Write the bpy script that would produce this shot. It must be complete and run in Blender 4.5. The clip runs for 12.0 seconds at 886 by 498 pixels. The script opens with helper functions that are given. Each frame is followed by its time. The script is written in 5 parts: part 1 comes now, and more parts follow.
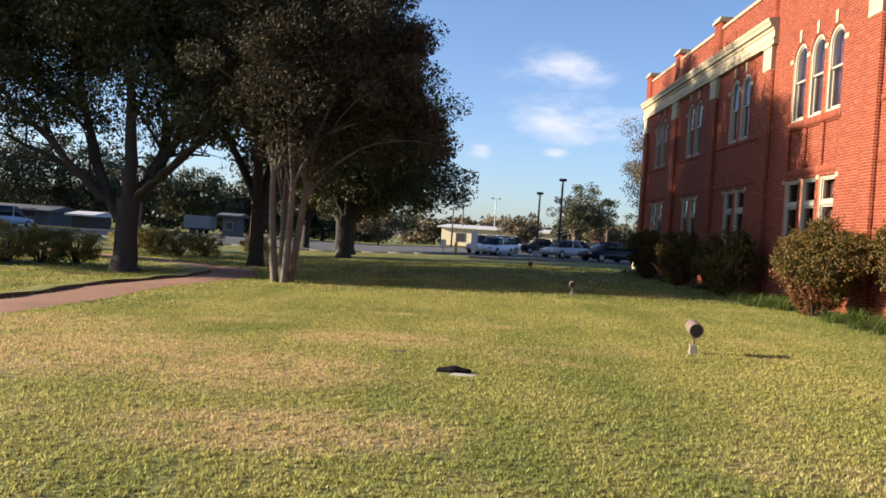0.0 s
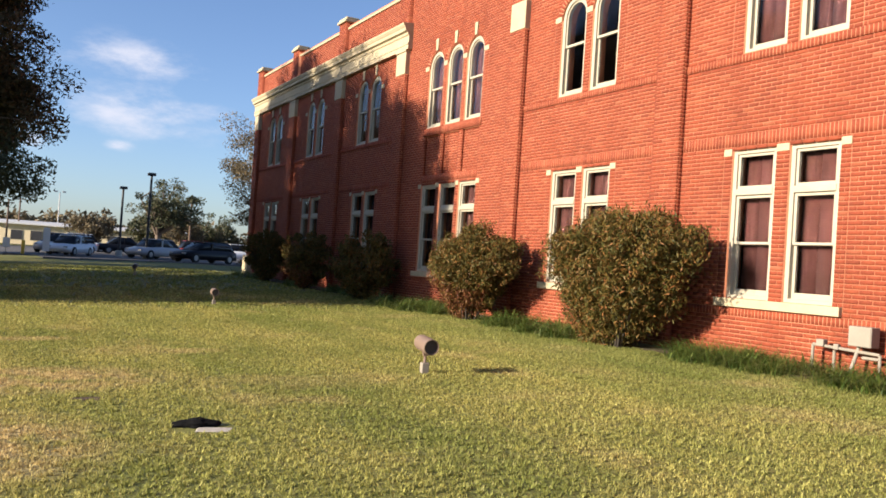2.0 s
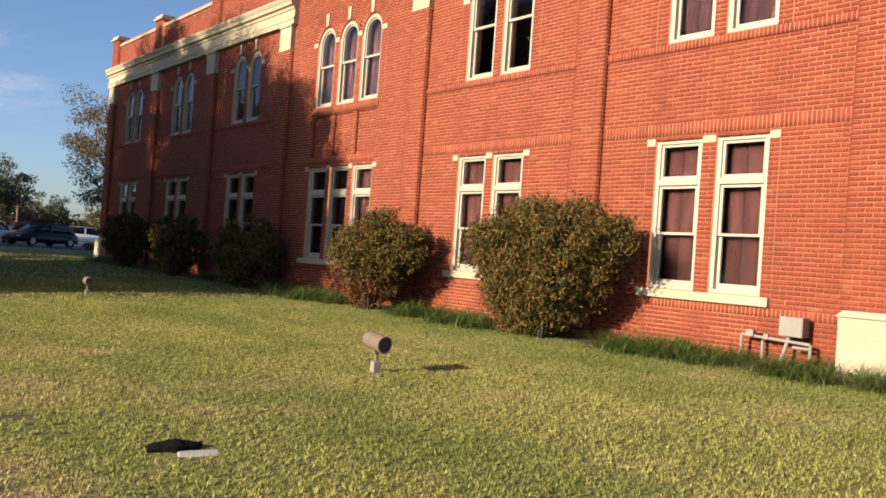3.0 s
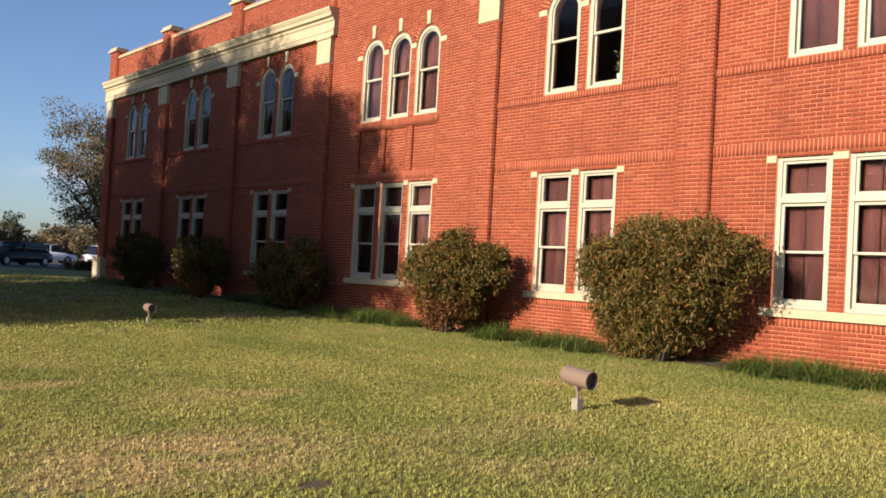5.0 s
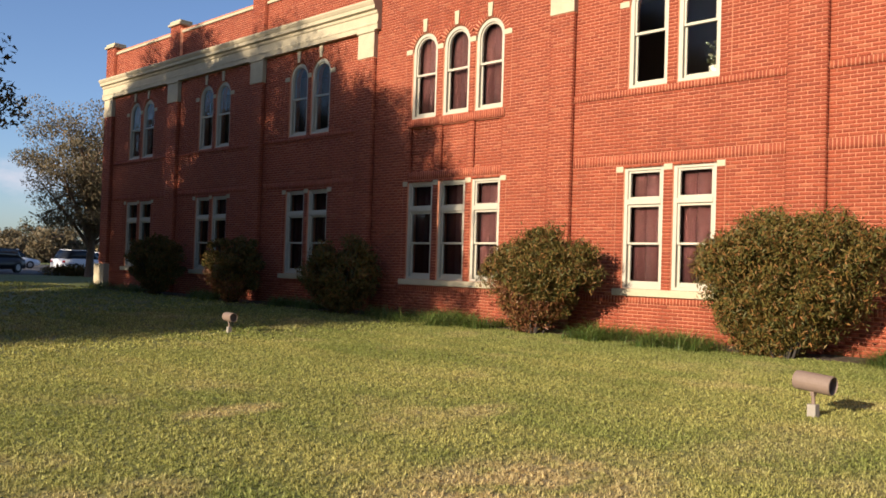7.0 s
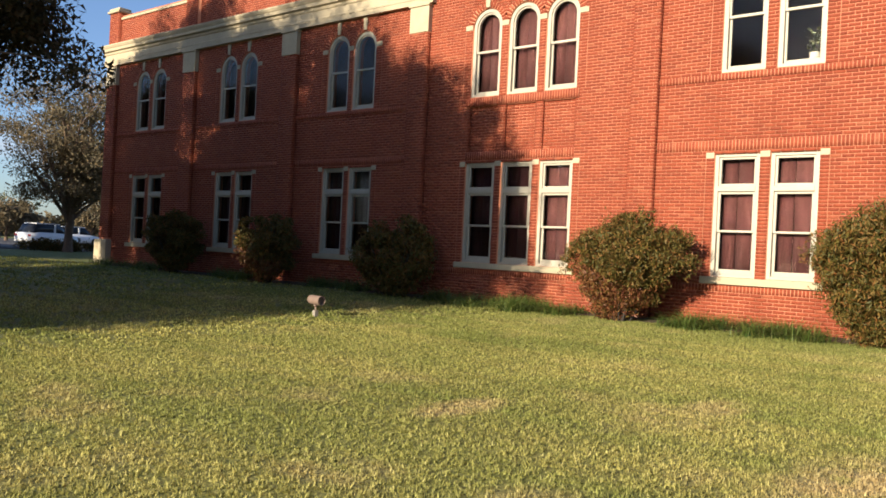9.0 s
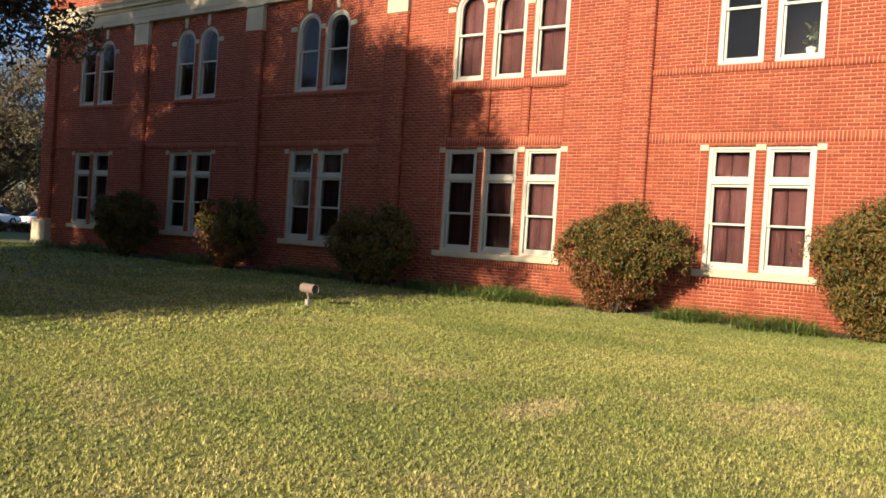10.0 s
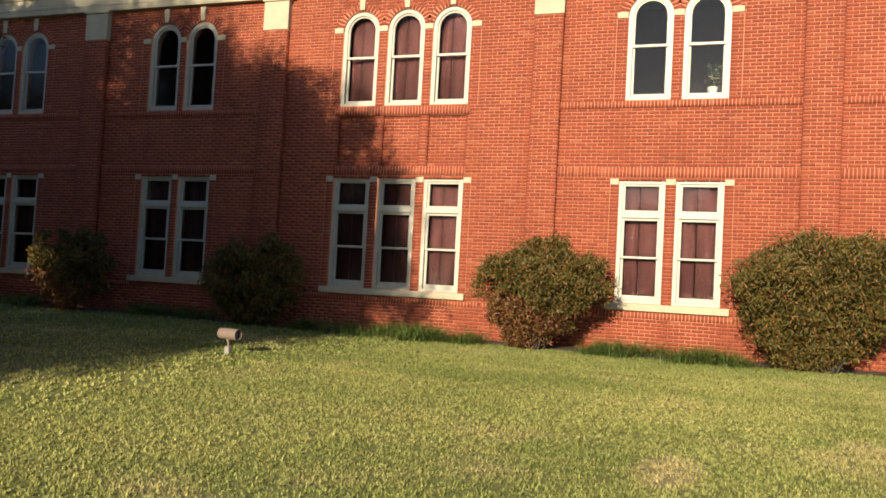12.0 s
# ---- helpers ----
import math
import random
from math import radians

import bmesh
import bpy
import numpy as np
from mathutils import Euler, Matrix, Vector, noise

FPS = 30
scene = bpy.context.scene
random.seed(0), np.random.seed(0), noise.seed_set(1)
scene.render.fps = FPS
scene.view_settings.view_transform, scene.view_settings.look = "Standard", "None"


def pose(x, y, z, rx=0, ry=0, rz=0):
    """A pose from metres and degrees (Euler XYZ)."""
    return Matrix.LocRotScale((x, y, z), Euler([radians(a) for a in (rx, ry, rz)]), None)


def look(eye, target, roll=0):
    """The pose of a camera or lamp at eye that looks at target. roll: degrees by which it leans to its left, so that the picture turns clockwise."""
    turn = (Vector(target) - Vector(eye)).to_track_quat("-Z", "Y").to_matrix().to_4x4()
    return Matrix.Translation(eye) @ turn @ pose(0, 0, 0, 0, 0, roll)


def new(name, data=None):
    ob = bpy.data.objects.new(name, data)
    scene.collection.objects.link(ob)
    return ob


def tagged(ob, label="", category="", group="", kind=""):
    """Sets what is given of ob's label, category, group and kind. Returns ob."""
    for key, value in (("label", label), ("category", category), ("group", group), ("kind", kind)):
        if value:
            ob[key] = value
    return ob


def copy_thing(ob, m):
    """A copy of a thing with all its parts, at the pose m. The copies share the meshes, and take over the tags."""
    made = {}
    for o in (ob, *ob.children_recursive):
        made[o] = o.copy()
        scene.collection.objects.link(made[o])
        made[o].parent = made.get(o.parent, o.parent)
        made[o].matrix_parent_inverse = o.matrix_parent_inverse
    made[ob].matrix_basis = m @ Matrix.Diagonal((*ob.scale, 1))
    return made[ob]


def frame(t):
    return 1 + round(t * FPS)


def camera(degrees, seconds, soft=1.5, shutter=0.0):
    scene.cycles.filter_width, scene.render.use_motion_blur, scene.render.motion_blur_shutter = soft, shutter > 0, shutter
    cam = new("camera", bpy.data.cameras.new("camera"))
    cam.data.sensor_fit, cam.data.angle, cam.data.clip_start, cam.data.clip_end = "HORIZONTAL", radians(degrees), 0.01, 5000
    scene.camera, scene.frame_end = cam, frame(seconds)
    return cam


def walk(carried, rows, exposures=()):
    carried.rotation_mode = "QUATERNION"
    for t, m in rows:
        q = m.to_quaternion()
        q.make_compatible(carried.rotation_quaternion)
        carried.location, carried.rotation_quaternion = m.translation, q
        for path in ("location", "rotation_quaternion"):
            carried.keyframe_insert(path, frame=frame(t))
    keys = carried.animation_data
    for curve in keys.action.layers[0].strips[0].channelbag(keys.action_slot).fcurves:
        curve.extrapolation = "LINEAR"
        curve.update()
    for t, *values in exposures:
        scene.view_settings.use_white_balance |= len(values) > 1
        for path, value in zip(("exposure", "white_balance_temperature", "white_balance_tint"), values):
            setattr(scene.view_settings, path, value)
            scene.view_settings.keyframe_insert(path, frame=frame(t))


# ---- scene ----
cam = camera(54.8, 12.0, soft=1.65)
PATH = [
    (0, (0.308, 0.379, 1.414), (0.305, 2.379, 1.388), 3.8),
    (0.5, (-0.008, 0.921, 1.41), (-0.004, 2.921, 1.356), 3.4),
    (1, (-0.332, 1.652, 1.382), (-0.053, 3.632, 1.349), 3.9),
    (1.5, (-0.655, 2.158, 1.385), (-0.028, 4.057, 1.393), 4.0),
    (2, (-1.057, 2.537, 1.403), (-0.114, 4.3, 1.441), 3.9),
    (2.5, (-1.387, 3.183, 1.396), (-0.248, 4.826, 1.431), 3.9),
    (4.5, (-2.945, 5.479, 1.418), (-1.603, 6.961, 1.454), 4.4),
    (5, (-3.37, 6.034, 1.429), (-2.031, 7.517, 1.487), 3.3),
    (5.5, (-3.875, 6.529, 1.417), (-2.539, 8.016, 1.459), 2.5),
    (6, (-4.245, 7.163, 1.433), (-2.907, 8.649, 1.466), 2.8),
    (6.5, (-4.683, 7.715, 1.423), (-3.276, 9.136, 1.466), 3.7),
    (7, (-5.031, 8.366, 1.432), (-3.596, 9.759, 1.482), 1.9),
    (7.5, (-5.443, 8.94, 1.404), (-4.006, 10.33, 1.449), 1.6),
    (9.5, (-6.692, 11.513, 1.359), (-5.113, 12.74, 1.352), 3.6),
    (10, (-6.885, 12.207, 1.333), (-5.245, 13.351, 1.322), 3.9),
    (10.5, (-7.067, 12.864, 1.348), (-5.354, 13.896, 1.364), 3.6),
    (11, (-7.048, 13.605, 1.333), (-5.267, 14.511, 1.392), 3.9),
    (11.5, (-7.103, 14.319, 1.309), (-5.237, 15.033, 1.394), 4.4),
    (12, (-7.163, 15.067, 1.281), (-5.285, 15.747, 1.373), 3.2),
]
walk(cam, [(t, look(eye, target, roll)) for t, eye, target, roll in PATH], exposures=[(0.0, 1.36, 6500, 10), (0.5, 1.60, 6500, 10), (1.0, 1.62, 6500, 10), (1.5, 1.50, 6500, 10), (2.0, 1.22, 6500, 10), (2.5, 1.03, 6500, 10), (4.5, 0.92, 6500, 10), (7.5, 0.93, 6500, 10), (9.5, 1.12, 6450, 7), (10.5, 1.17, 6400, 5), (11.5, 1.04, 6350, 3), (12.0, 0.87, 6350, 3)])
# ---------------------------------------------------------------- light
SUN_EL, SUN_AZ = 17.0, 1.2          # degrees up; degrees north of due west (-x)
world = bpy.data.worlds.new("sky")
scene.world = world
world.use_nodes = True
wn, wl = world.node_tree.nodes, world.node_tree.links
wn.clear()
w_out = wn.new("ShaderNodeOutputWorld")
w_bg = wn.new("ShaderNodeBackground")
w_sky = wn.new("ShaderNodeTexSky")
w_sky.sky_type, w_sky.sun_disc = "NISHITA", False
w_sky.sun_elevation, w_sky.sun_rotation = radians(SUN_EL), radians(-90 + SUN_AZ)
w_sky.air_density, w_sky.dust_density, w_sky.ozone_density = 0.85, 0.9, 2.2
w_bg.inputs["Strength"].default_value = 0.080
w_tc = wn.new("ShaderNodeTexCoord")


def w_math(op, a, b=None):
    n = wn.new("ShaderNodeMath")
    n.operation, n.use_clamp = op, False
    for i, v in enumerate((a, b)):
        if v is None:
            continue
        if isinstance(v, (int, float)):
            n.inputs[i].default_value = v
        else:
            wl.new(v, n.inputs[i])
    return n.outputs[0]


def w_blob(centre, sx, sz):
    """A soft oval of cloud round a direction."""
    sub = wn.new("ShaderNodeVectorMath")
    sub.operation = "SUBTRACT"
    wl.new(w_tc.outputs["Generated"], sub.inputs[0])
    sub.inputs[1].default_value = centre
    mul = wn.new("ShaderNodeVectorMath")
    mul.operation = "MULTIPLY"
    wl.new(sub.outputs[0], mul.inputs[0])
    mul.inputs[1].default_value = (1 / sx, 1 / 0.12, 1 / sz)
    ln = wn.new("ShaderNodeVectorMath")
    ln.operation = "LENGTH"
    wl.new(mul.outputs[0], ln.inputs[0])
    mr = wn.new("ShaderNodeMapRange")
    mr.interpolation_type = "SMOOTHSTEP"
    wl.new(ln.outputs["Value"], mr.inputs[0])
    mr.inputs[1].default_value, mr.inputs[2].default_value = 1.0, 0.0
    return mr.outputs[0]


w_map = wn.new("ShaderNodeMapping")
w_map.inputs["Scale"].default_value = (1.0, 1.0, 2.6)
w_map.inputs["Rotation"].default_value = (0, radians(14), 0)
wl.new(w_tc.outputs["Generated"], w_map.inputs[0])
w_noise = wn.new("ShaderNodeTexNoise")
w_noise.inputs["Scale"].default_value, w_noise.inputs["Detail"].default_value = 9.0, 8.0
w_noise.inputs["Roughness"].default_value = 0.62
wl.new(w_map.outputs[0], w_noise.inputs["Vector"])
w_mask = None
for centre, sx, sz in (((0.135, 0.972, 0.198), 0.165, 0.036), ((0.145, 0.98, 0.146), 0.15, 0.052),
                       ((0.118, 0.99, 0.106), 0.03, 0.012), ((0.035, 0.99, 0.103), 0.03, 0.02),
                       ((0.36, 0.93, 0.085), 0.2, 0.055)):
    b = w_blob(centre, sx, sz)
    w_mask = b if w_mask is None else w_math("MAXIMUM", w_mask, b)
w_c = wn.new("ShaderNodeMapRange")
w_c.interpolation_type = "SMOOTHSTEP"
wl.new(w_math("ADD", w_mask, w_math("MULTIPLY", w_math("SUBTRACT", w_noise.outputs[0], 0.52), 3.2)), w_c.inputs[0])
w_c.inputs[1].default_value, w_c.inputs[2].default_value = 0.18, 1.35
w_fade = w_math("MULTIPLY", w_c.outputs[0], w_math("POWER", w_mask, 0.6))
w_mix = wn.new("ShaderNodeMix")
w_mix.data_type = "RGBA"
wl.new(w_fade, w_mix.inputs[0])
w_tint = wn.new("ShaderNodeMix")
w_tint.data_type, w_tint.blend_type = "RGBA", "MULTIPLY"
w_tint.inputs[0].default_value = 1.0
wl.new(w_sky.outputs[0], w_tint.inputs[6])
w_tint.inputs[7].default_value = (0.93, 0.97, 1.12, 1)
wl.new(w_tint.outputs[2], w_mix.inputs[6])
w_mix.inputs[7].default_value = (4.6, 4.7, 5.4, 1)
wl.new(w_mix.outputs[2], w_bg.inputs["Color"])
wl.new(w_bg.outputs[0], w_out.inputs["Surface"])

sun_data = bpy.data.lights.new("sun", "SUN")
sun_data.energy, sun_data.angle, sun_data.color = 5.0, radians(0.6), (1.0, 0.86, 0.68)
sun = new("sun", sun_data)
sun.matrix_world = look((-40 * math.cos(radians(SUN_AZ)), 40 * math.sin(radians(SUN_AZ)) + 15, 40 * math.tan(radians(SUN_EL))), (0, 15, 0))


# ---------------------------------------------------------------- materials
def mat(name, colour, rough=0.8, vary=0.25, scale=6.0, fine=60.0, bump=0.0, bump_scale=None, metal=0.0, island=0.0, per_object=0.0,
        ramp=None, translucent=0.0, spec=0.5):
    """A surface whose colour varies at two scales, by piece (island) or by object, with fine relief."""
    m = bpy.data.materials.new(name)
    m.use_nodes = True
    n, l = m.node_tree.nodes, m.node_tree.links
    p = n["Principled BSDF"]
    p.inputs["Roughness"].default_value, p.inputs["Metallic"].default_value = rough, metal
    p.inputs["Specular IOR Level"].default_value = spec
    geo = n.new("ShaderNodeNewGeometry")
    base = None
    if ramp:
        cr = n.new("ShaderNodeValToRGB")
        e = cr.color_ramp.elements
        while len(e) < len(ramp):
            e.new(0.5)
        for i, (pos, c) in enumerate(ramp):
            e[i].position, e[i].color = pos, (*c, 1)
        if per_object:
            oi = n.new("ShaderNodeObjectInfo")
            l.new(oi.outputs["Random"], cr.inputs[0])
        else:
            l.new(geo.outputs["Random Per Island"], cr.inputs[0])
        base = cr.outputs[0]
    n1, n2 = n.new("ShaderNodeTexNoise"), n.new("ShaderNodeTexNoise")
    for nn, s, d in ((n1, scale, 4.0), (n2, fine, 3.0)):
        nn.inputs["Scale"].default_value, nn.inputs["Detail"].default_value = s, d
        l.new(geo.outputs["Position"], nn.inputs["Vector"])
    add = n.new("ShaderNodeMath")
    add.operation = "ADD"
    l.new(n1.outputs[0], add.inputs[0])
    l.new(n2.outputs[0], add.inputs[1])
    mr = n.new("ShaderNodeMapRange")
    l.new(add.outputs[0], mr.inputs[0])
    mr.inputs[1].default_value, mr.inputs[2].default_value = 0.6, 1.4
    mr.inputs[3].default_value, mr.inputs[4].default_value = 1 - vary, 1 + vary
    mul = n.new("ShaderNodeVectorMath")
    mul.operation = "SCALE"
    if base:
        l.new(base, mul.inputs[0])
    else:
        mul.inputs[0].default_value = colour
    l.new(mr.outputs[0], mul.inputs["Scale"])
    l.new(mul.outputs[0], p.inputs["Base Color"])
    if bump:
        bp = n.new("ShaderNodeBump")
        bp.inputs["Strength"].default_value, bp.inputs["Distance"].default_value = bump, 0.02
        src = n2
        if bump_scale:
            src = n.new("ShaderNodeTexNoise")
            src.inputs["Scale"].default_value, src.inputs["Detail"].default_value = bump_scale, 4.0
            l.new(geo.outputs["Position"], src.inputs["Vector"])
        l.new(src.outputs[0], bp.inputs["Height"])
        l.new(bp.outputs[0], p.inputs["Normal"])
    if translucent:
        tr, mx = n.new("ShaderNodeBsdfTranslucent"), n.new("ShaderNodeMixShader")
        l.new(mul.outputs[0], tr.inputs["Color"])
        mx.inputs[0].default_value = translucent
        l.new(p.outputs[0], mx.inputs[1])
        l.new(tr.outputs[0], mx.inputs[2])
        l.new(mx.outputs[0], n["Material Output"].inputs["Surface"])
    return m


BRICKS = ((0.0, (0.190, 0.035, 0.0125)), (0.3, (0.218, 0.0395, 0.014)), (0.7, (0.238, 0.0445, 0.0155)), (0.93, (0.258, 0.053, 0.019)), (1.0, (0.28, 0.078, 0.034)))
M_BRICK = mat("brick", None, 0.85, 0.16, 0.7, 45, 0.25, ramp=BRICKS)
M_BRICK_ONE = mat("brick_single", None, 0.85, 0.16, 0.7, 45, 0.25, ramp=BRICKS, per_object=1)
M_MORTAR = mat("mortar", (0.50, 0.195, 0.108), 0.95, 0.2, 1.5, 70, 0.4)
M_STONE = mat("cream_stone", (0.40, 0.335, 0.22), 0.8, 0.14, 3, 40, 0.15)
M_WHITE = mat("cream_paint", (0.37, 0.335, 0.26), 0.5, 0.08, 4, 50, 0.05)
M_ROOM = mat("plaster", (0.22, 0.17, 0.14), 0.9, 0.1)
M_BLIND = mat("red_brown_shade", (0.042, 0.0058, 0.0040), 0.9, 0.10, 1.5, 6)
M_BARK = mat("oak_bark", (0.040, 0.032, 0.026), 0.95, 0.35, 5, 30, 0.9, 22)
M_SMOOTH_BARK = mat("myrtle_bark", (0.13, 0.098, 0.072), 0.75, 0.4, 4, 18, 0.25)
M_OAK = mat("oak_leaf", None, 0.75, 0.3, 0.5, 9, ramp=((0, (0.044, 0.050, 0.025)), (0.5, (0.066, 0.072, 0.034)), (0.85, (0.092, 0.090, 0.040)), (1, (0.12, 0.094, 0.043))), translucent=0.16, spec=0.2)
M_MYRTLE = mat("myrtle_leaf", None, 0.8, 0.3, 0.6, 9, ramp=((0, (0.034, 0.034, 0.020)), (0.5, (0.060, 0.054, 0.031)), (0.85, (0.080, 0.064, 0.036)), (1, (0.10, 0.068, 0.038))), translucent=0.16, spec=0.15)
M_FAR = mat("far_leaf", None, 0.7, 0.3, 0.3, 4, ramp=((0, (0.03, 0.04, 0.016)), (0.5, (0.055, 0.065, 0.025)), (1, (0.10, 0.085, 0.035))), translucent=0.15)
M_TAN = mat("autumn_leaf", None, 0.7, 0.3, 0.3, 4, ramp=((0, (0.07, 0.06, 0.03)), (0.5, (0.12, 0.095, 0.05)), (1, (0.19, 0.13, 0.06))), translucent=0.2)
M_SHRUB = mat("shrub_leaf", None, 0.6, 0.25, 2.2, 14, ramp=((0, (0.046, 0.050, 0.011)), (0.5, (0.102, 0.080, 0.017)), (0.78, (0.150, 0.088, 0.021)), (1, (0.21, 0.088, 0.027))), translucent=0.10, spec=0.25)
M_BRONZE = mat("bronze_leaf", None, 0.5, 0.25, 2.2, 14, ramp=((0, (0.11, 0.034, 0.018)), (0.5, (0.18, 0.066, 0.026)), (1, (0.20, 0.11, 0.035))), translucent=0.15, spec=0.25)
M_HEDGE = mat("hedge_leaf", None, 0.55, 0.25, 1.5, 10, ramp=((0, (0.19, 0.19, 0.06)), (0.5, (0.32, 0.28, 0.09)), (1, (0.45, 0.34, 0.12))), translucent=0.65, spec=0.2)
M_TWIG = mat("twig", (0.14, 0.09, 0.06), 0.9, 0.3, 8, 40)
M_BORDER = mat("border_blade", None, 0.5, 0.2, 3, 12, ramp=((0, (0.045, 0.085, 0.014)), (0.6, (0.095, 0.145, 0.024)), (1, (0.19, 0.20, 0.05))), translucent=0.2)
M_ASPHALT = mat("asphalt", (0.075, 0.07, 0.07), 0.9, 0.25, 0.4, 40, 0.3)
M_PATH = mat("red_granite_path", (0.29, 0.150, 0.092), 0.95, 0.25, 1.2, 90, 0.6)
M_CONCRETE = mat("concrete", (0.42, 0.39, 0.34), 0.9, 0.2, 2, 50, 0.3)
M_KERB = mat("weathered_concrete", (0.16, 0.15, 0.14), 0.9, 0.2, 2, 50, 0.3)
M_SOIL = mat("dark_soil", (0.085, 0.056, 0.032), 1.0, 0.4, 6, 50, 0.8)
M_LAMP = mat("bronze_lamp", (0.19, 0.135, 0.105), 0.5, 0.12, 8, 60, 0.05, spec=0.3)
M_LENS = mat("lamp_mouth", (0.05, 0.035, 0.04), 0.35, 0.1)
M_BLACK = mat("black_metal", (0.02, 0.02, 0.022), 0.5, 0.2, 3)
M_GREY = mat("grey_steel", (0.35, 0.35, 0.35), 0.5, 0.15, 3, metal=0.4)
M_GALV = mat("grey_painted_metal", (0.25, 0.22, 0.18), 0.7, 0.12, 5)
M_TYRE = mat("tyre", (0.02, 0.02, 0.02), 0.85, 0.2)
M_TANWALL = mat("tan_wall", (0.60, 0.51, 0.35), 0.9, 0.1, 0.3, 8)
M_ROOF = mat("pale_roof", (0.5, 0.5, 0.5), 0.7, 0.1, 0.4, 6)
M_DARK = mat("dark_opening", (0.03, 0.03, 0.035), 0.4, 0.1)
M_SIDING = mat("grey_siding", (0.085, 0.085, 0.095), 0.8, 0.15, 0.5, 6)
M_CARGLASS = mat("tinted_glass", (0.012, 0.014, 0.018), 0.12, 0.0, spec=0.25)
M_RED = mat("red_plastic", (0.45, 0.02, 0.02), 0.3, 0.05)
M_YELLOW = mat("yellow_paint", (0.65, 0.42, 0.05), 0.6, 0.1)


def glass_material():
    m = bpy.data.materials.new("window_glass")
    m.use_nodes = True
    p = m.node_tree.nodes["Principled BSDF"]
    p.inputs["Base Color"].default_value = (0.85, 0.88, 0.9, 1)
    p.inputs["Roughness"].default_value = 0.0
    p.inputs["IOR"].default_value = 1.22
    p.inputs["Transmission Weight"].default_value = 1.0
    return m


M_GLASS = glass_material()


def lawn_material(name, blades):
    """Mown lawn: two greens, straw-coloured dry patches of a shape of their own, and mower streaks."""
    m = bpy.data.materials.new(name)
    m.use_nodes = True
    n, l = m.node_tree.nodes, m.node_tree.links
    p = n["Principled BSDF"]
    p.inputs["Roughness"].default_value = 0.75
    p.inputs["Specular IOR Level"].default_value = 0.25
    geo = n.new("ShaderNodeNewGeometry")

    def noise_at(scale, detail=4.0, stretch=None):
        t = n.new("ShaderNodeTexNoise")
        t.inputs["Scale"].default_value, t.inputs["Detail"].default_value = scale, detail
        if stretch:
            mp = n.new("ShaderNodeMapping")
            mp.inputs["Scale"].default_value = stretch
            l.new(geo.outputs["Position"], mp.inputs[0])
            l.new(mp.outputs[0], t.inputs["Vector"])
        else:
            l.new(geo.outputs["Position"], t.inputs["Vector"])
        return t.outputs[0]

    def calc(op, a, b):
        t = n.new("ShaderNodeMath")
        t.operation = op
        for i, v in enumerate((a, b)):
            if isinstance(v, (int, float)):
                t.inputs[i].default_value = v
            else:
                l.new(v, t.inputs[i])
        return t.outputs[0]

    def span(v, a, b, c=0.0, d=1.0):
        t = n.new("ShaderNodeMapRange")
        t.interpolation_type = "SMOOTHSTEP"
        l.new(v, t.inputs[0])
        for i, q in zip((1, 2, 3, 4), (a, b, c, d)):
            t.inputs[i].default_value = q
        return t.outputs[0]

    def mixed(f, a, b):
        t = n.new("ShaderNodeMix")
        t.data_type = "RGBA"
        l.new(f, t.inputs[0])
        for i, v in ((6, a), (7, b)):
            if isinstance(v, tuple):
                t.inputs[i].default_value = (*v, 1)
            else:
                l.new(v, t.inputs[i])
        return t.outputs[2]

    sep = n.new("ShaderNodeSeparateXYZ")
    l.new(geo.outputs["Position"], sep.inputs[0])
    dry = None
    for cx, cy, rx, ry, strong in DRY:
        dx = calc("MULTIPLY", calc("SUBTRACT", sep.outputs[0], cx), 1 / rx)
        dy = calc("MULTIPLY", calc("SUBTRACT", sep.outputs[1], cy), 1 / ry)
        d = calc("ADD", calc("MULTIPLY", dx, dx), calc("MULTIPLY", dy, dy))
        s = span(d, 1.5, 0.1, 0.0, strong)
        dry = s if dry is None else calc("MAXIMUM", dry, s)
    spots = span(noise_at(0.55, 5.0), 0.52, 0.72, 0.0, 0.5)
    dry = calc("MAXIMUM", dry, spots)
    ragged = span(noise_at(2.6, 6.0), 0.24, 0.58)
    dry = calc("MULTIPLY", dry, ragged)
    big = span(noise_at(0.35, 5.0), 0.35, 0.65)
    green = mixed(big, (0.30, 0.335, 0.084), (0.50, 0.475, 0.142))
    streak = span(noise_at(1.0, 2.0, (1.1, 0.06, 1.0)), 0.4, 0.62)
    green = mixed(calc("MULTIPLY", streak, 0.4), green, (0.66, 0.55, 0.19))
    fine = span(noise_at(38.0, 4.0), 0.3, 0.7)
    green = mixed(calc("MULTIPLY", span(sep.outputs[0], 4.5, 8.5), 0.6), green, (0.25, 0.30, 0.08))
    dark = mixed(fine, (0.24, 0.255, 0.06), green)
    if blades:
        dark = mixed(span(geo.outputs["Random Per Island"], 0.0, 0.75, 0.15, 1.0), (0.13, 0.14, 0.036), green)
        dark = mixed(span(geo.outputs["Random Per Island"], 0.86, 0.95, 0.0, 0.4), dark, (0.60, 0.52, 0.25))
    straw = mixed(fine, (0.50, 0.38, 0.17), (0.78, 0.61, 0.31))
    if blades:
        straw = mixed(span(geo.outputs["Random Per Island"], 0.0, 0.7), (0.46, 0.34, 0.16), straw)
    colour = mixed(dry, dark, straw)
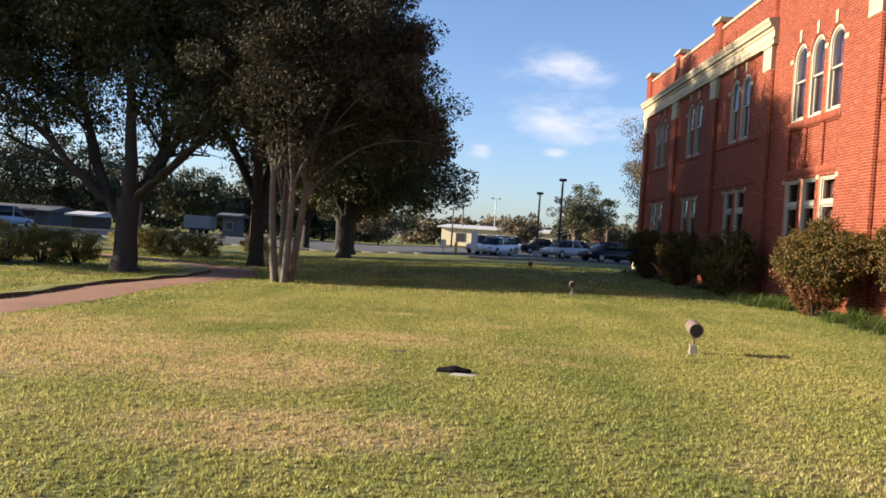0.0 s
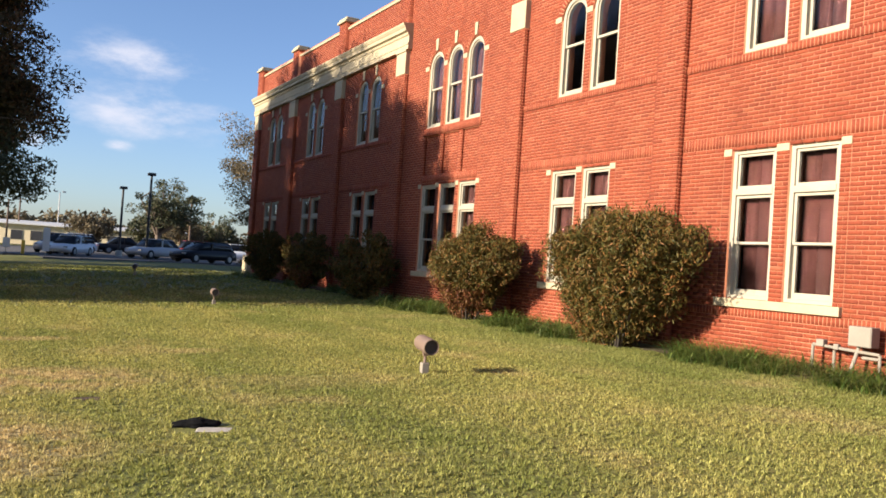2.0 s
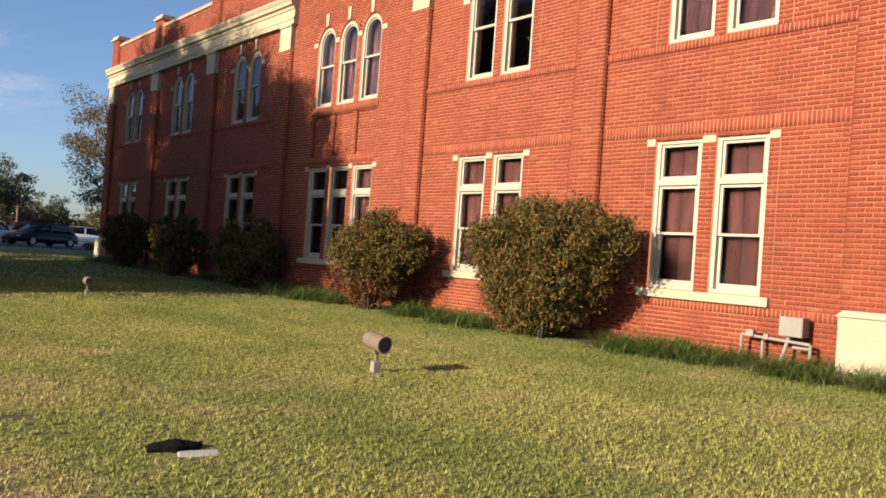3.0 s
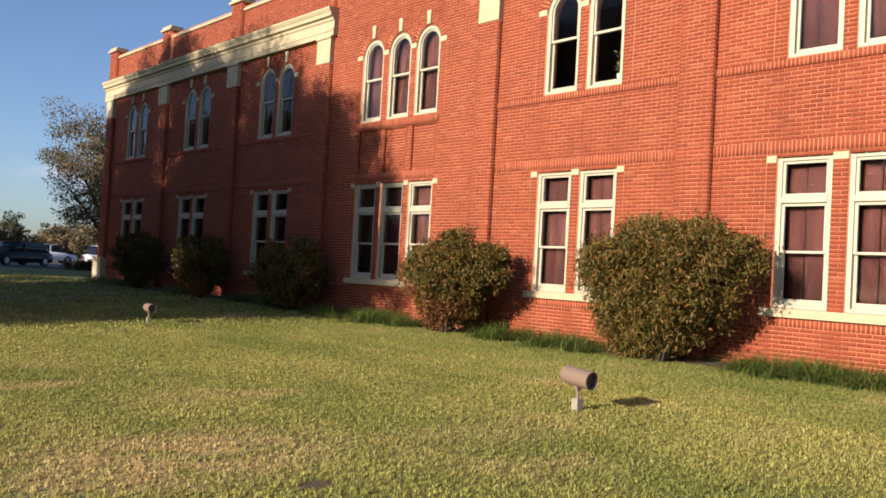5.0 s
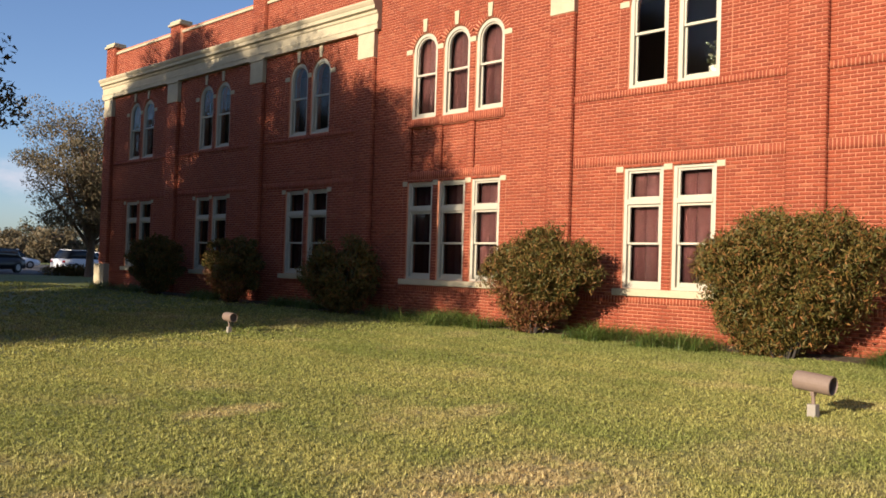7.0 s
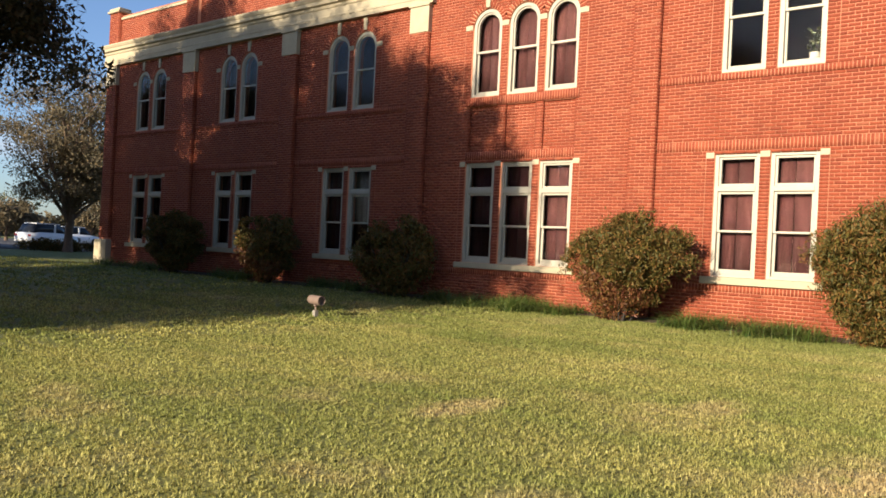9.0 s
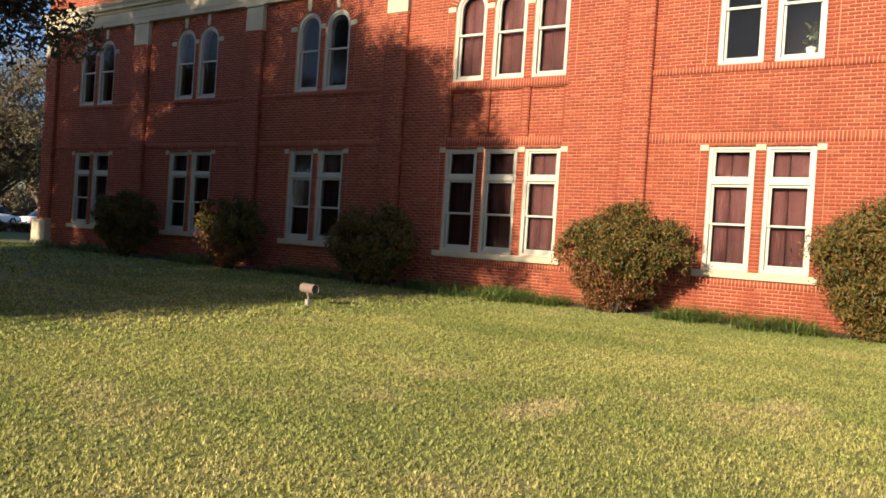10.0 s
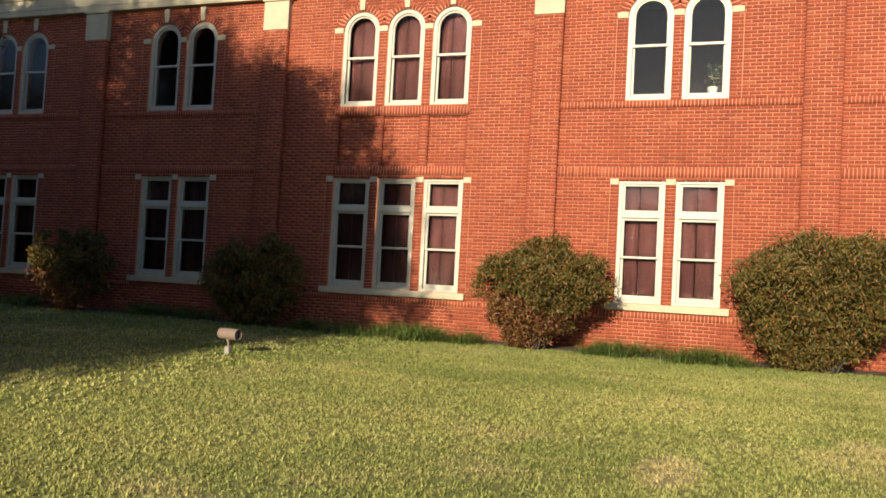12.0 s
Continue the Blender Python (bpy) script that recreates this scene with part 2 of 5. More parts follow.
    if blades:
        mottle = n.new("ShaderNodeVectorMath")
        mottle.operation = "SCALE"
        l.new(colour, mottle.inputs[0])
        l.new(span(noise_at(26.0, 3.0), 0.36, 0.62, 0.72, 1.20), mottle.inputs["Scale"])
        colour = mottle.outputs[0]
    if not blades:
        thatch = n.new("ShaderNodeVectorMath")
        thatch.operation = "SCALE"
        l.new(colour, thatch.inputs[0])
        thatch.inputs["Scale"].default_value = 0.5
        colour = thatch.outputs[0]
    l.new(colour, p.inputs["Base Color"])
    if blades:
        tr, mx = n.new("ShaderNodeBsdfTranslucent"), n.new("ShaderNodeMixShader")
        l.new(colour, tr.inputs["Color"])
        mx.inputs[0].default_value = 0.42
        l.new(p.outputs[0], mx.inputs[1])
        l.new(tr.outputs[0], mx.inputs[2])
        l.new(mx.outputs[0], n["Material Output"].inputs["Surface"])
    else:
        bp = n.new("ShaderNodeBump")
        bp.inputs["Strength"].default_value, bp.inputs["Distance"].default_value = 0.7, 0.04
        l.new(noise_at(26.0, 5.0), bp.inputs["Height"])
        l.new(bp.outputs[0], p.inputs["Normal"])
    return m


# dry patches: centre x, y and half-widths, and how dry
DRY = ((-3.6, 9.8, 2.0, 1.9, 0.95), (-1.5, 9.0, 1.4, 1.3, 0.95), (-0.75, 6.4, 1.4, 0.75, 0.95), (-0.6, 11.9, 1.4, 0.9, 0.9), (-5.0, 12.3, 1.5, 1.3, 0.8),
       (2.1, 11.3, 1.5, 0.6, 0.35), (-0.45, 15.6, 0.6, 0.28, 0.75), (1.35, 14.0, 0.5, 0.3, 0.6), (-2.8, 13.5, 0.9, 0.5, 0.6))
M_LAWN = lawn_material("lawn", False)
M_BLADE = lawn_material("grass_blade", True)


# ---------------------------------------------------------------- mesh helpers
def gz(x, y):
    """Height of the ground."""
    s = np.clip((x + 8) / 10, 0, 1)
    return 0.01 + 0.026 * np.clip(x, -9, 10) + 0.006 * np.clip(y - 15, 0, 25) * s


def mesh_from(name, verts, faces, material):
    """A mesh from arrays: faces all of one corner count."""
    verts, faces = np.asarray(verts, dtype=np.float32), np.asarray(faces, dtype=np.int32)
    me = bpy.data.meshes.new(name)
    k = faces.shape[1]
    me.vertices.add(len(verts))
    me.vertices.foreach_set("co", verts.ravel())
    me.loops.add(faces.size)
    me.loops.foreach_set("vertex_index", faces.ravel())
    me.polygons.add(len(faces))
    me.polygons.foreach_set("loop_start", np.arange(0, faces.size, k, dtype=np.int32))
    me.polygons.foreach_set("loop_total", np.full(len(faces), k, dtype=np.int32))
    me.update(calc_edges=True)
    me.materials.append(material)
    return me


def link(name, me, parent=None, label=""):
    ob = new(name, me)
    if parent is not None:
        ob.parent = parent
    if label:
        tagged(ob, label)
    return ob


def part(name, bm, material, parent=None, label="", smooth=False):
    bmesh.ops.recalc_face_normals(bm, faces=bm.faces[:])
    me = bpy.data.meshes.new(name)
    bm.to_mesh(me)
    bm.free()
    me.materials.append(material)
    if smooth:
        me.shade_smooth()
    return link(name, me, parent, label)


def empty(name, x=0, y=0, z=0, rz=0):
    ob = new(name)
    ob.matrix_world = pose(x, y, z, 0, 0, rz)
    ob.empty_display_size = 0.1
    return ob


def box(bm, x0, x1, y0, y1, z0, z1, bevel=0.0):
    r = bmesh.ops.create_cube(bm, size=1.0)
    for v in r["verts"]:
        v.co = (x0 + (v.co.x + 0.5) * (x1 - x0), y0 + (v.co.y + 0.5) * (y1 - y0), z0 + (v.co.z + 0.5) * (z1 - z0))
    if bevel:
        es = list({e for v in r["verts"] for e in v.link_edges})
        bmesh.ops.bevel(bm, geom=es, offset=bevel, segments=2, affect="EDGES", profile=0.5)
    return bm


def boxed(*args, bevel=0.0):
    return box(bmesh.new(), *args, bevel=bevel)


def rod(bm, a, b, r0, r1=None, sides=12):
    """A tapered rod from a to b."""
    a, b = Vector(a), Vector(b)
    d = b - a
    m = Matrix.Translation((a + b) / 2) @ d.to_track_quat("Z", "Y").to_matrix().to_4x4()
    bmesh.ops.create_cone(bm, cap_ends=True, segments=sides, radius1=r0, radius2=r0 if r1 is None else r1, depth=d.length, matrix=m)
    return bm


def extruded(profile, axis_a, axis_b, y0, y1):
    """A profile of (x, z) points drawn along y."""
    bm = bmesh.new()
    a = [bm.verts.new((p[0], y0, p[1])) for p in profile]
    b = [bm.verts.new((p[0], y1, p[1])) for p in profile]
    k = len(profile)
    for i in range(k):
        bm.faces.new((a[i], a[(i + 1) % k], b[(i + 1) % k], b[i]))
    bm.faces.new(a)
    bm.faces.new(b[::-1])
    return bm


def boxes_mesh(name, lows, highs, material):
    """Many upright boxes, each of six faces, in one mesh."""
    lo, hi = np.asarray(lows, dtype=np.float32), np.asarray(highs, dtype=np.float32)
    sel = np.array([[0, 0, 0], [1, 0, 0], [1, 1, 0], [0, 1, 0], [0, 0, 1], [1, 0, 1], [1, 1, 1], [0, 1, 1]])
    v = np.where(sel[None] == 1, hi[:, None], lo[:, None]).reshape(-1, 3)
    f = np.array([[0, 3, 2, 1], [4, 5, 6, 7], [0, 1, 5, 4], [1, 2, 6, 5], [2, 3, 7, 6], [3, 0, 4, 7]])
    faces = (np.arange(len(lo))[:, None, None] * 8 + f[None]).reshape(-1, 4)
    return mesh_from(name, v, faces, material)


# ---------------------------------------------------------------- ground
def sheet(name, xs, ys, lift, material, keep=None):
    gx, gy = np.meshgrid(xs, ys)
    v = np.stack([gx, gy, gz(gx, gy) + lift], -1).reshape(-1, 3)
    nx = len(xs)
    i = (np.arange(len(ys) - 1)[:, None] * nx + np.arange(nx - 1)[None]).reshape(-1)
    f = np.stack([i, i + 1, i + 1 + nx, i + nx], -1)
    if keep is not None:
        c = v[f].mean(1)
        f = f[keep(c[:, 0], c[:, 1])]
    return link(name, mesh_from(name, v, f, material))


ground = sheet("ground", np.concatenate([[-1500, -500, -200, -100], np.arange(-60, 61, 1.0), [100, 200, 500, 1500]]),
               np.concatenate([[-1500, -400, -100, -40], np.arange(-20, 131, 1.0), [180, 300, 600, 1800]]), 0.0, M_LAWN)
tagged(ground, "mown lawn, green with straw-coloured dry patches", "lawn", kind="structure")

PATH_C = ((1.9, -2.9), (-0.05, 0.1), (-1.75, 2.8), (-3.35, 5.2), (-5.25, 8.1), (-6.55, 11.1), (-6.85, 13.6), (-6.65, 16.4), (-6.8, 19.5), (-6.45, 22.2), (-6.1, 25.0), (-6.6, 28.6), (-8.6, 32.0), (-13.5, 36.0), (-24.0, 39.5))


def smooth_line(pts, step=0.4):
    out = []
    p = [Vector((*q, 0)) for q in pts]
    p = [p[0] * 2 - p[1]] + p + [p[-1] * 2 - p[-2]]
    for i in range(1, len(p) - 2):
        a, b, c, d = p[i - 1], p[i], p[i + 1], p[i + 2]
        k = max(2, int((c - b).length / step))
        for j in range(k):
            t = j / k
            out.append(0.5 * ((2 * b) + (c - a) * t + (2 * a - 5 * b + 4 * c - d) * t * t + (3 * b - a - 3 * c + d) * t ** 3))
    return np.array([(q.x, q.y) for q in out])


PATH_L = smooth_line(PATH_C)
PATH_HALF = 0.72


def build_path():
    t = np.gradient(PATH_L, axis=0)
    t /= np.linalg.norm(t, axis=1)[:, None]
    nrm = np.stack([-t[:, 1], t[:, 0]], -1)
    rng = np.random.default_rng(4)
    cols = []
    for s in np.linspace(-1, 1, 7):
        w = PATH_HALF + (rng.normal(0, 0.035, len(t)) if abs(s) == 1 else 0)
        q = PATH_L + nrm * (s * w)[:, None] if np.ndim(w) else PATH_L + nrm * s * w
        z = gz(q[:, 0], q[:, 1]) + 0.012 + 0.018 * (1 - s * s)
        cols.append(np.column_stack([q, z]))
    v = np.stack(cols, 1).reshape(-1, 3)
    i = (np.arange(len(t) - 1)[:, None] * 7 + np.arange(6)[None]).reshape(-1)
    f = np.stack([i, i + 1, i + 8, i + 7], -1)
    ob = link("path", mesh_from("path", v, f, M_PATH))
    tagged(ob, "winding walk of packed reddish granite grit", "path", kind="structure")


build_path()


def build_bank():
    """The lawn's raised edge on the street side of the path: a short face of soil and a grass lip that runs out level."""
    t = np.gradient(PATH_L, axis=0)
    t /= np.linalg.norm(t, axis=1)[:, None]
    nrm = np.stack([-t[:, 1], t[:, 0]], -1)
    keep = (PATH_L[:, 1] > 12.6) & (PATH_L[:, 1] < 34.0)
    p, nrm = PATH_L[keep], nrm[keep]
    s = np.linspace(0, 1, len(p))
    rise = 0.085 * np.clip(np.minimum(s, 1 - s) * 8, 0, 1) * (0.8 + 0.2 * np.sin(s * 60))
    edge = PATH_HALF + 0.03 + 0.03 * np.sin(s * 47) + 0.02 * np.sin(s * 121)
    for name, cols, material, label in (("bank_face", ((0.0, -0.02), (0.03, 1.0)), M_SOIL, "dark soil edge beside the path"), ("bank_lip", ((0.025, 0.98), (0.10, 1.08), (0.35, 0.8), (1.0, -0.05)), M_LAWN, "low grass lip along the path")):
        rows = []
        for off, h in cols:
            q = p + nrm * (edge + off)[:, None]
            rows.append(np.column_stack([q, gz(q[:, 0], q[:, 1]) + rise * h + (0.012 if h > 0 else -0.01)]))
        v = np.stack(rows, 1).reshape(-1, 3)
        w = len(cols)
        i = (np.arange(len(p) - 1)[:, None] * w + np.arange(w - 1)[None]).reshape(-1)
        tagged(link(name, mesh_from(name, v, np.stack([i, i + 1, i + 1 + w, i + w], -1), material)), label, "lawn edge", kind="structure")


build_bank()


def lot_edge(x):
    return np.where(x < 2, 66.0, 58.0)


lot = sheet("parking_lot", np.arange(-40, 90, 2.0), np.arange(58, 128, 2.0), 0.02, M_ASPHALT, lambda x, y: y > lot_edge(x))
tagged(lot, "worn grey asphalt parking lot", "parking lot", kind="structure")
for kx0, kx1, ky in ((-40, 2, 66.0), (2, 88, 58.0)):
    lows, highs = [], []
    for kx in np.arange(kx0, kx1, 2.0):
        z = float(gz(kx + 1, ky))
        lows.append((kx, ky - 0.16, z - 0.1))
        highs.append((kx + 2.0, ky - 0.003, z + 0.08))
    tagged(link("kerb", boxes_mesh("kerb", lows, highs, M_KERB)), "pale concrete kerb of the parking lot", "kerb", kind="structure")
street = sheet("road", np.arange(-75, -48, 2.0), np.arange(-20, 130, 3.0), 0.015, M_ASPHALT)
tagged(street, "grey asphalt street beyond the lawn", "road", kind="structure")

# ---------------------------------------------------------------- the brick building
WX = 9.45                    # face of the bays
PX = 9.34                    # face of the pilasters
COURSE = 0.0677
BAYS = {1: (35.80, 40.10), 2: (30.70, 35.12), 3: (25.64, 30.06), 4: (19.35, 25.03), 5: (14.30, 18.76), 6: (9.30, 13.64), 7: (4.0, 8.65)}
PILASTERS = ((40.10, 40.75), (35.12, 35.80), (30.06, 30.70), (25.03, 25.64), (18.76, 19.35), (13.64, 14.30), (8.65, 9.30))
LOW_W, UP_W = 0.88, 0.86
LOW = {1: (38.42, 37.39), 2: (33.45, 32.42), 3: (28.39, 27.34), 4: (23.28, 22.22, 21.16), 5: (17.10, 16.03), 6: (12.08, 10.96)}
UP = {1: (38.42, 37.40), 2: (33.43, 32.41), 3: (28.39, 27.37), 4: (23.25, 22.19, 21.15), 5: (17.07, 16.01), 6: (12.00, 10.94)}
LOW_Z0, LOW_Z1 = 1.20, 3.58
UP_Z0, SPRING = 5.13, 6.79
UP_R = UP_W / 2
RING = 0.60                  # outer radius of the brick arches
TOP_HIGH, TOP_LOW = 9.40, 7.60


def bay_openings(b, panels=False):
    """Rectangles (y0, y1, z0, z1) and arches (y, z, r) that the bay's courses leave out."""
    rects, arches = [], []
    for y in LOW.get(b, ()):
        rects.append((y - LOW_W / 2, y + LOW_W / 2, LOW_Z0, LOW_Z1))
    for y in UP.get(b, ()) if panels and b == 4 else ():
        rects.append((y - 0.43, y + 0.43, 3.8235, 4.9067))
    for y in UP.get(b, ()):
        rects.append((y - UP_R, y + UP_R, UP_Z0, SPRING))
        arches.append((y, SPRING, UP_R))
    return rects, arches


def wall_core():
    """The mortar-coloured body behind the courses, with the openings through it."""
    lows, highs = [], []
    back = WX + 0.38
    face = WX + 0.006
    bm = bmesh.new()
    for b, (ya, yb) in BAYS.items():
        rects, arches = bay_openings(b, True)
        top = TOP_HIGH
        for y in UP[b] if b == 4 else ():
            lows.append((WX + 0.071, y - 0.43, 3.8235))
            highs.append((back - 0.01, y + 0.43, 4.9067))
        cuts = sorted({ya, yb, *[r[0] for r in rects], *[r[1] for r in rects], *[a[0] - a[2] for a in arches], *[a[0] + a[2] for a in arches]})
        for c0, c1 in zip(cuts, cuts[1:]):
            if c1 - c0 < 1e-4:
                continue
            mid = (c0 + c1) / 2
            holes = sorted((r[2], r[3]) for r in rects if r[0] - 1e-4 < mid < r[1] + 1e-4)
            merged = []
            for h0, h1 in holes:
                under = [a for a in arches if a[0] - a[2] < mid < a[0] + a[2]]
                merged.append((h0, SPRING + UP_R if h0 > 5 and under else h1))
            z = 0.0
            for h0, h1 in merged + [(top, top)]:
                if h0 - z > 1e-3:
                    lows.append((face, c0, z))
                    highs.append((back, c1, h0))
                z = h1
        for y, z, r in arches:
            k = 14
            for i in range(k):
                a0, a1 = math.pi * i / k, math.pi * (i + 1) / k
                p0, p1 = (y + r * math.cos(a0), z + r * math.sin(a0)), (y + r * math.cos(a1), z + r * math.sin(a1))
                q0, q1 = (p0[0], z + r), (p1[0], z + r)
                f = [bm.verts.new((face, *p)) for p in (p0, q0, q1, p1)]
                g = [bm.verts.new((back, *p)) for p in (p0, q0, q1, p1)]
                bm.faces.new(f)
                bm.faces.new(g[::-1])
                bm.faces.new((f[0], f[3], g[3], g[0]))
    for ya, yb in PILASTERS:
        lows.append((PX + 0.006, ya + 0.012, 0.0))
        highs.append((back, yb - 0.012, TOP_HIGH))
    wall = link("wall_west", boxes_mesh("wall_west", lows, highs, M_MORTAR))
    tagged(wall, "two-storey red brick wall with pilasters and pale mortar", "brick wall", kind="structure")
    part("arch_backing", bm, M_MORTAR, wall)
    return wall


wall_west = wall_core()


def cut(spans, a, b):
    out = []
    for s, e in spans:
        if b <= s or a >= e:
            out.append((s, e))
            continue
        if a > s:
            out.append((s, a))
        if b < e:
            out.append((b, e))
    return out


brick_lo, brick_hi, single = [], [], []
beds, jambs = [], []
brng = np.random.default_rng(11)


def lay(ya, yb, x, z0, z1, rects=(), arches=(), blocks=(), shift=0):
    """Running bond between two edges, leaving out openings."""
    k0 = int(math.ceil((z0 - 0.10) / COURSE))
    k = k0
    while 0.10 + (k + 1) * COURSE <= z1 + 0.012:
        zb = 0.10 + k * COURSE + 0.006
        zt = zb + COURSE - 0.012
        zm = (zb + zt) / 2
        spans = [(ya, yb)]
        for r in (*rects, *blocks):
            if r[2] < zm < r[3]:
                spans = cut(spans, r[0], r[1])
        for y, z, r in arches:
            if z <= zm < z + r:
                h = math.sqrt(r * r - (zm - z) ** 2)
                spans = cut(spans, y - h, y + h)
        off = 0.1065 * ((k + shift) % 2) - 50 * 0.213
        for s, e in spans:
            i = math.floor((s - off) / 0.213)
            y = off + i * 0.213
            while y < e:
                a, c = max(y, s), min(y + 0.213, e)
                if a - s < 0.055:
                    a = s
                if e - c < 0.055:
                    c = e
                if min(y + 0.213, e) - max(y, s) > 0.055 or c - a > 0.25 or (a == s and c == e):
                    a2, c2 = a + (0.006 if a > s else 0.001), c - (0.006 if c < e else 0.001)
                    dx = float(brng.normal(0, 0.0012))
                    lo, hi = (x + dx, a2, zb), (x + 0.03, c2, zt)
                    if x == WX and 9.30 < a2 and c2 < 13.64 and zb > 0.25 and zt < 1.19 and len(single) < 300 and c2 - a2 > 0.2:
                        single.append((lo, hi))
                    else:
                        brick_lo.append(lo)
                        brick_hi.append(hi)
                y += 0.213
        k += 1


def standing(ya, yb, x, z0, z1, step=0.0677, depth=0.03):
    """A row of bricks on end."""
    k = max(1, round((yb - ya) / step))
    w = (yb - ya) / k
    beds.append(((x + 0.006, ya, z0 + 0.005), (x + 0.03, yb, z1 - 0.005)))
    for i in range(k):
        dx = float(brng.normal(0, 0.0012))
        brick_lo.append((x + dx, ya + i * w + 0.0085, z0 + 0.004))
        brick_hi.append((x + depth, ya + (i + 1) * w - 0.0085, z1 - 0.004))


for b, (ya, yb) in BAYS.items():
    rects, arches = bay_openings(b)
    rings = [(y, z, RING) for y, z, r in arches]
    blocks = []
    low, up = LOW.get(b, ()), UP.get(b, ())
    if low:
        # soldier course over the lower windows, rowlock course under the upper ones
        if b == 4:
            blocks.append((low[-1] - 0.46, low[0] + 0.46, 3.62, 3.8235))
            blocks.append((up[-1] - 0.5, up[0] + 0.5, 4.9067, 5.1098))
            standing(low[-1] - 0.46, low[0] + 0.46, WX - 0.002, 3.62, 3.8235)
            standing(up[-1] - 0.5, up[0] + 0.5, WX - 0.035, 4.9067, 5.1098, depth=0.06)
            for y in up:            # recessed panels between brick strips
                blocks.append((y - 0.43, y + 0.43, 3.8235, 4.9067))
                lay(y - 0.43, y + 0.43, WX + 0.065, 3.8235, 4.9067)
                for s in (-1, 1):       # bricks that turn into the recess
                    jambs.append((WX + 0.004, y + s * 0.43 - 0.014, 3.8235, 4.9067, 0.063))
        else:
            blocks.append((ya, yb, 3.62, 3.8235))
            standing(ya + 0.002, yb - 0.002, WX - 0.002, 3.62, 3.8235)
            blocks.append((ya, yb, 4.9744, 5.1098))
            standing(ya + 0.002, yb - 0.002, WX - 0.022, 4.9744, 5.1098, depth=0.048)
        blocks.append((low[-1] - 0.60, low[0] + 0.60, 1.05, 1.19))
        for e in (low[0] + 0.606, low[-1] - 0.606):     # straight joints beside the jambs
            blocks.append((e - 0.007, e + 0.007, 1.19, 3.60))
        for e in (up[0] + 0.65, up[-1] - 0.65):
            blocks.append((e - 0.007, e + 0.007, 5.12, 6.75))
        standing(ya + 0.002, yb - 0.002, WX - 0.001, 0.9124, 1.0478)
        blocks.append((ya, yb, 0.9124, 1.0478))
    for y, z, r in arches:          # arch rings of bricks on edge
        others = [q for q in up if q != y]
        k = 19
        for i in range(k):
            a = math.pi * (i + 0.5) / k
            cy, cz = y + 0.515 * math.cos(a), z + 0.515 * math.sin(a)
            if any(abs(cy - q) < abs(cy - y) for q in others):
                continue
            brick_lo.append(None)
            brick_hi.append((cy, cz, a))
    top = TOP_LOW if b <= 3 else TOP_HIGH
    lay(ya, yb, WX, 0.10, top, rects, rings, blocks)
    if b <= 3:
        lay(ya, yb, WX, 8.30, 9.24)
for i, (ya, yb) in enumerate(PILASTERS):
    lay(ya, yb, PX, 0.10 if i else 1.27, 6.89, shift=1)
    if i >= 4:
        lay(ya, yb, PX, 7.54, TOP_HIGH, shift=1)

# the bricks that return along the sides of pilasters and recesses
for i, (ya, yb) in enumerate(PILASTERS):
    for y in (ya, yb - 0.014):
        jambs.append((PX + 0.031, y, 0.10 if i else 1.27, 6.89, WX + 0.02 - PX - 0.031))
        if i >= 4:
            jambs.append((PX + 0.031, y, 7.60, TOP_HIGH, WX + 0.02 - PX - 0.031))
for x, y, z0, z1, deep in jambs:
    for k in range(int((z0 - 0.10) / COURSE + 0.999), int((z1 - 0.10) / COURSE)):
        brick_lo.append((x, y, 0.10 + k * COURSE + 0.003))
        brick_hi.append((x + deep, y + 0.014 + (0.014 if deep == 0.063 else 0), 0.10 + (k + 1) * COURSE - 0.003))
link("mortar_bed", boxes_mesh("mortar_bed", [p[0] for p in beds], [p[1] for p in beds], M_MORTAR), wall_west)

# joined courses; arch bricks are turned to their radius
plain = [(l, h) for l, h in zip(brick_lo, brick_hi) if l is not None]
turned = [h for l, h in zip(brick_lo, brick_hi) if l is None]
courses = boxes_mesh("brick_courses", [p[0] for p in plain], [p[1] for p in plain], M_BRICK)
tagged(link("brick_courses", courses, wall_west), kind="stuff")
tv, tf = [], []
for n_arch, (cy, cz, a) in enumerate(turned):
    er, et = np.array([0, math.cos(a), math.sin(a)]), np.array([0, -math.sin(a), math.cos(a)])
    c = np.array([0, cy, cz])
    proud = 0.001 + 0.001 * (n_arch % 5)
    for dx in (WX - proud, WX + 0.04):
        for sr, st in ((-1, -1), (1, -1), (1, 1), (-1, 1)):
            tv.append(c + np.array([dx, 0, 0]) + er * sr * 0.082 + et * st * (0.024 if sr < 0 else 0.035))
    o = n_arch * 8
    tf += [[o, o + 1, o + 2, o + 3], [o, o + 4, o + 5, o + 1], [o + 1, o + 5, o + 6, o + 2], [o + 2, o + 6, o + 7, o + 3], [o + 3, o + 7, o + 4, o]]
tagged(link("arch_bricks", mesh_from("arch_bricks", np.array(tv), np.array(tf), M_BRICK), wall_west), kind="stuff")


# stone dressings
def stone(name, x0, x1, y0, y1, z0, z1, parent, bevel=0.008, label=""):
    return part(name, boxed(x0, x1, y0, y1, z0, z1, bevel=bevel), M_STONE, parent, label)


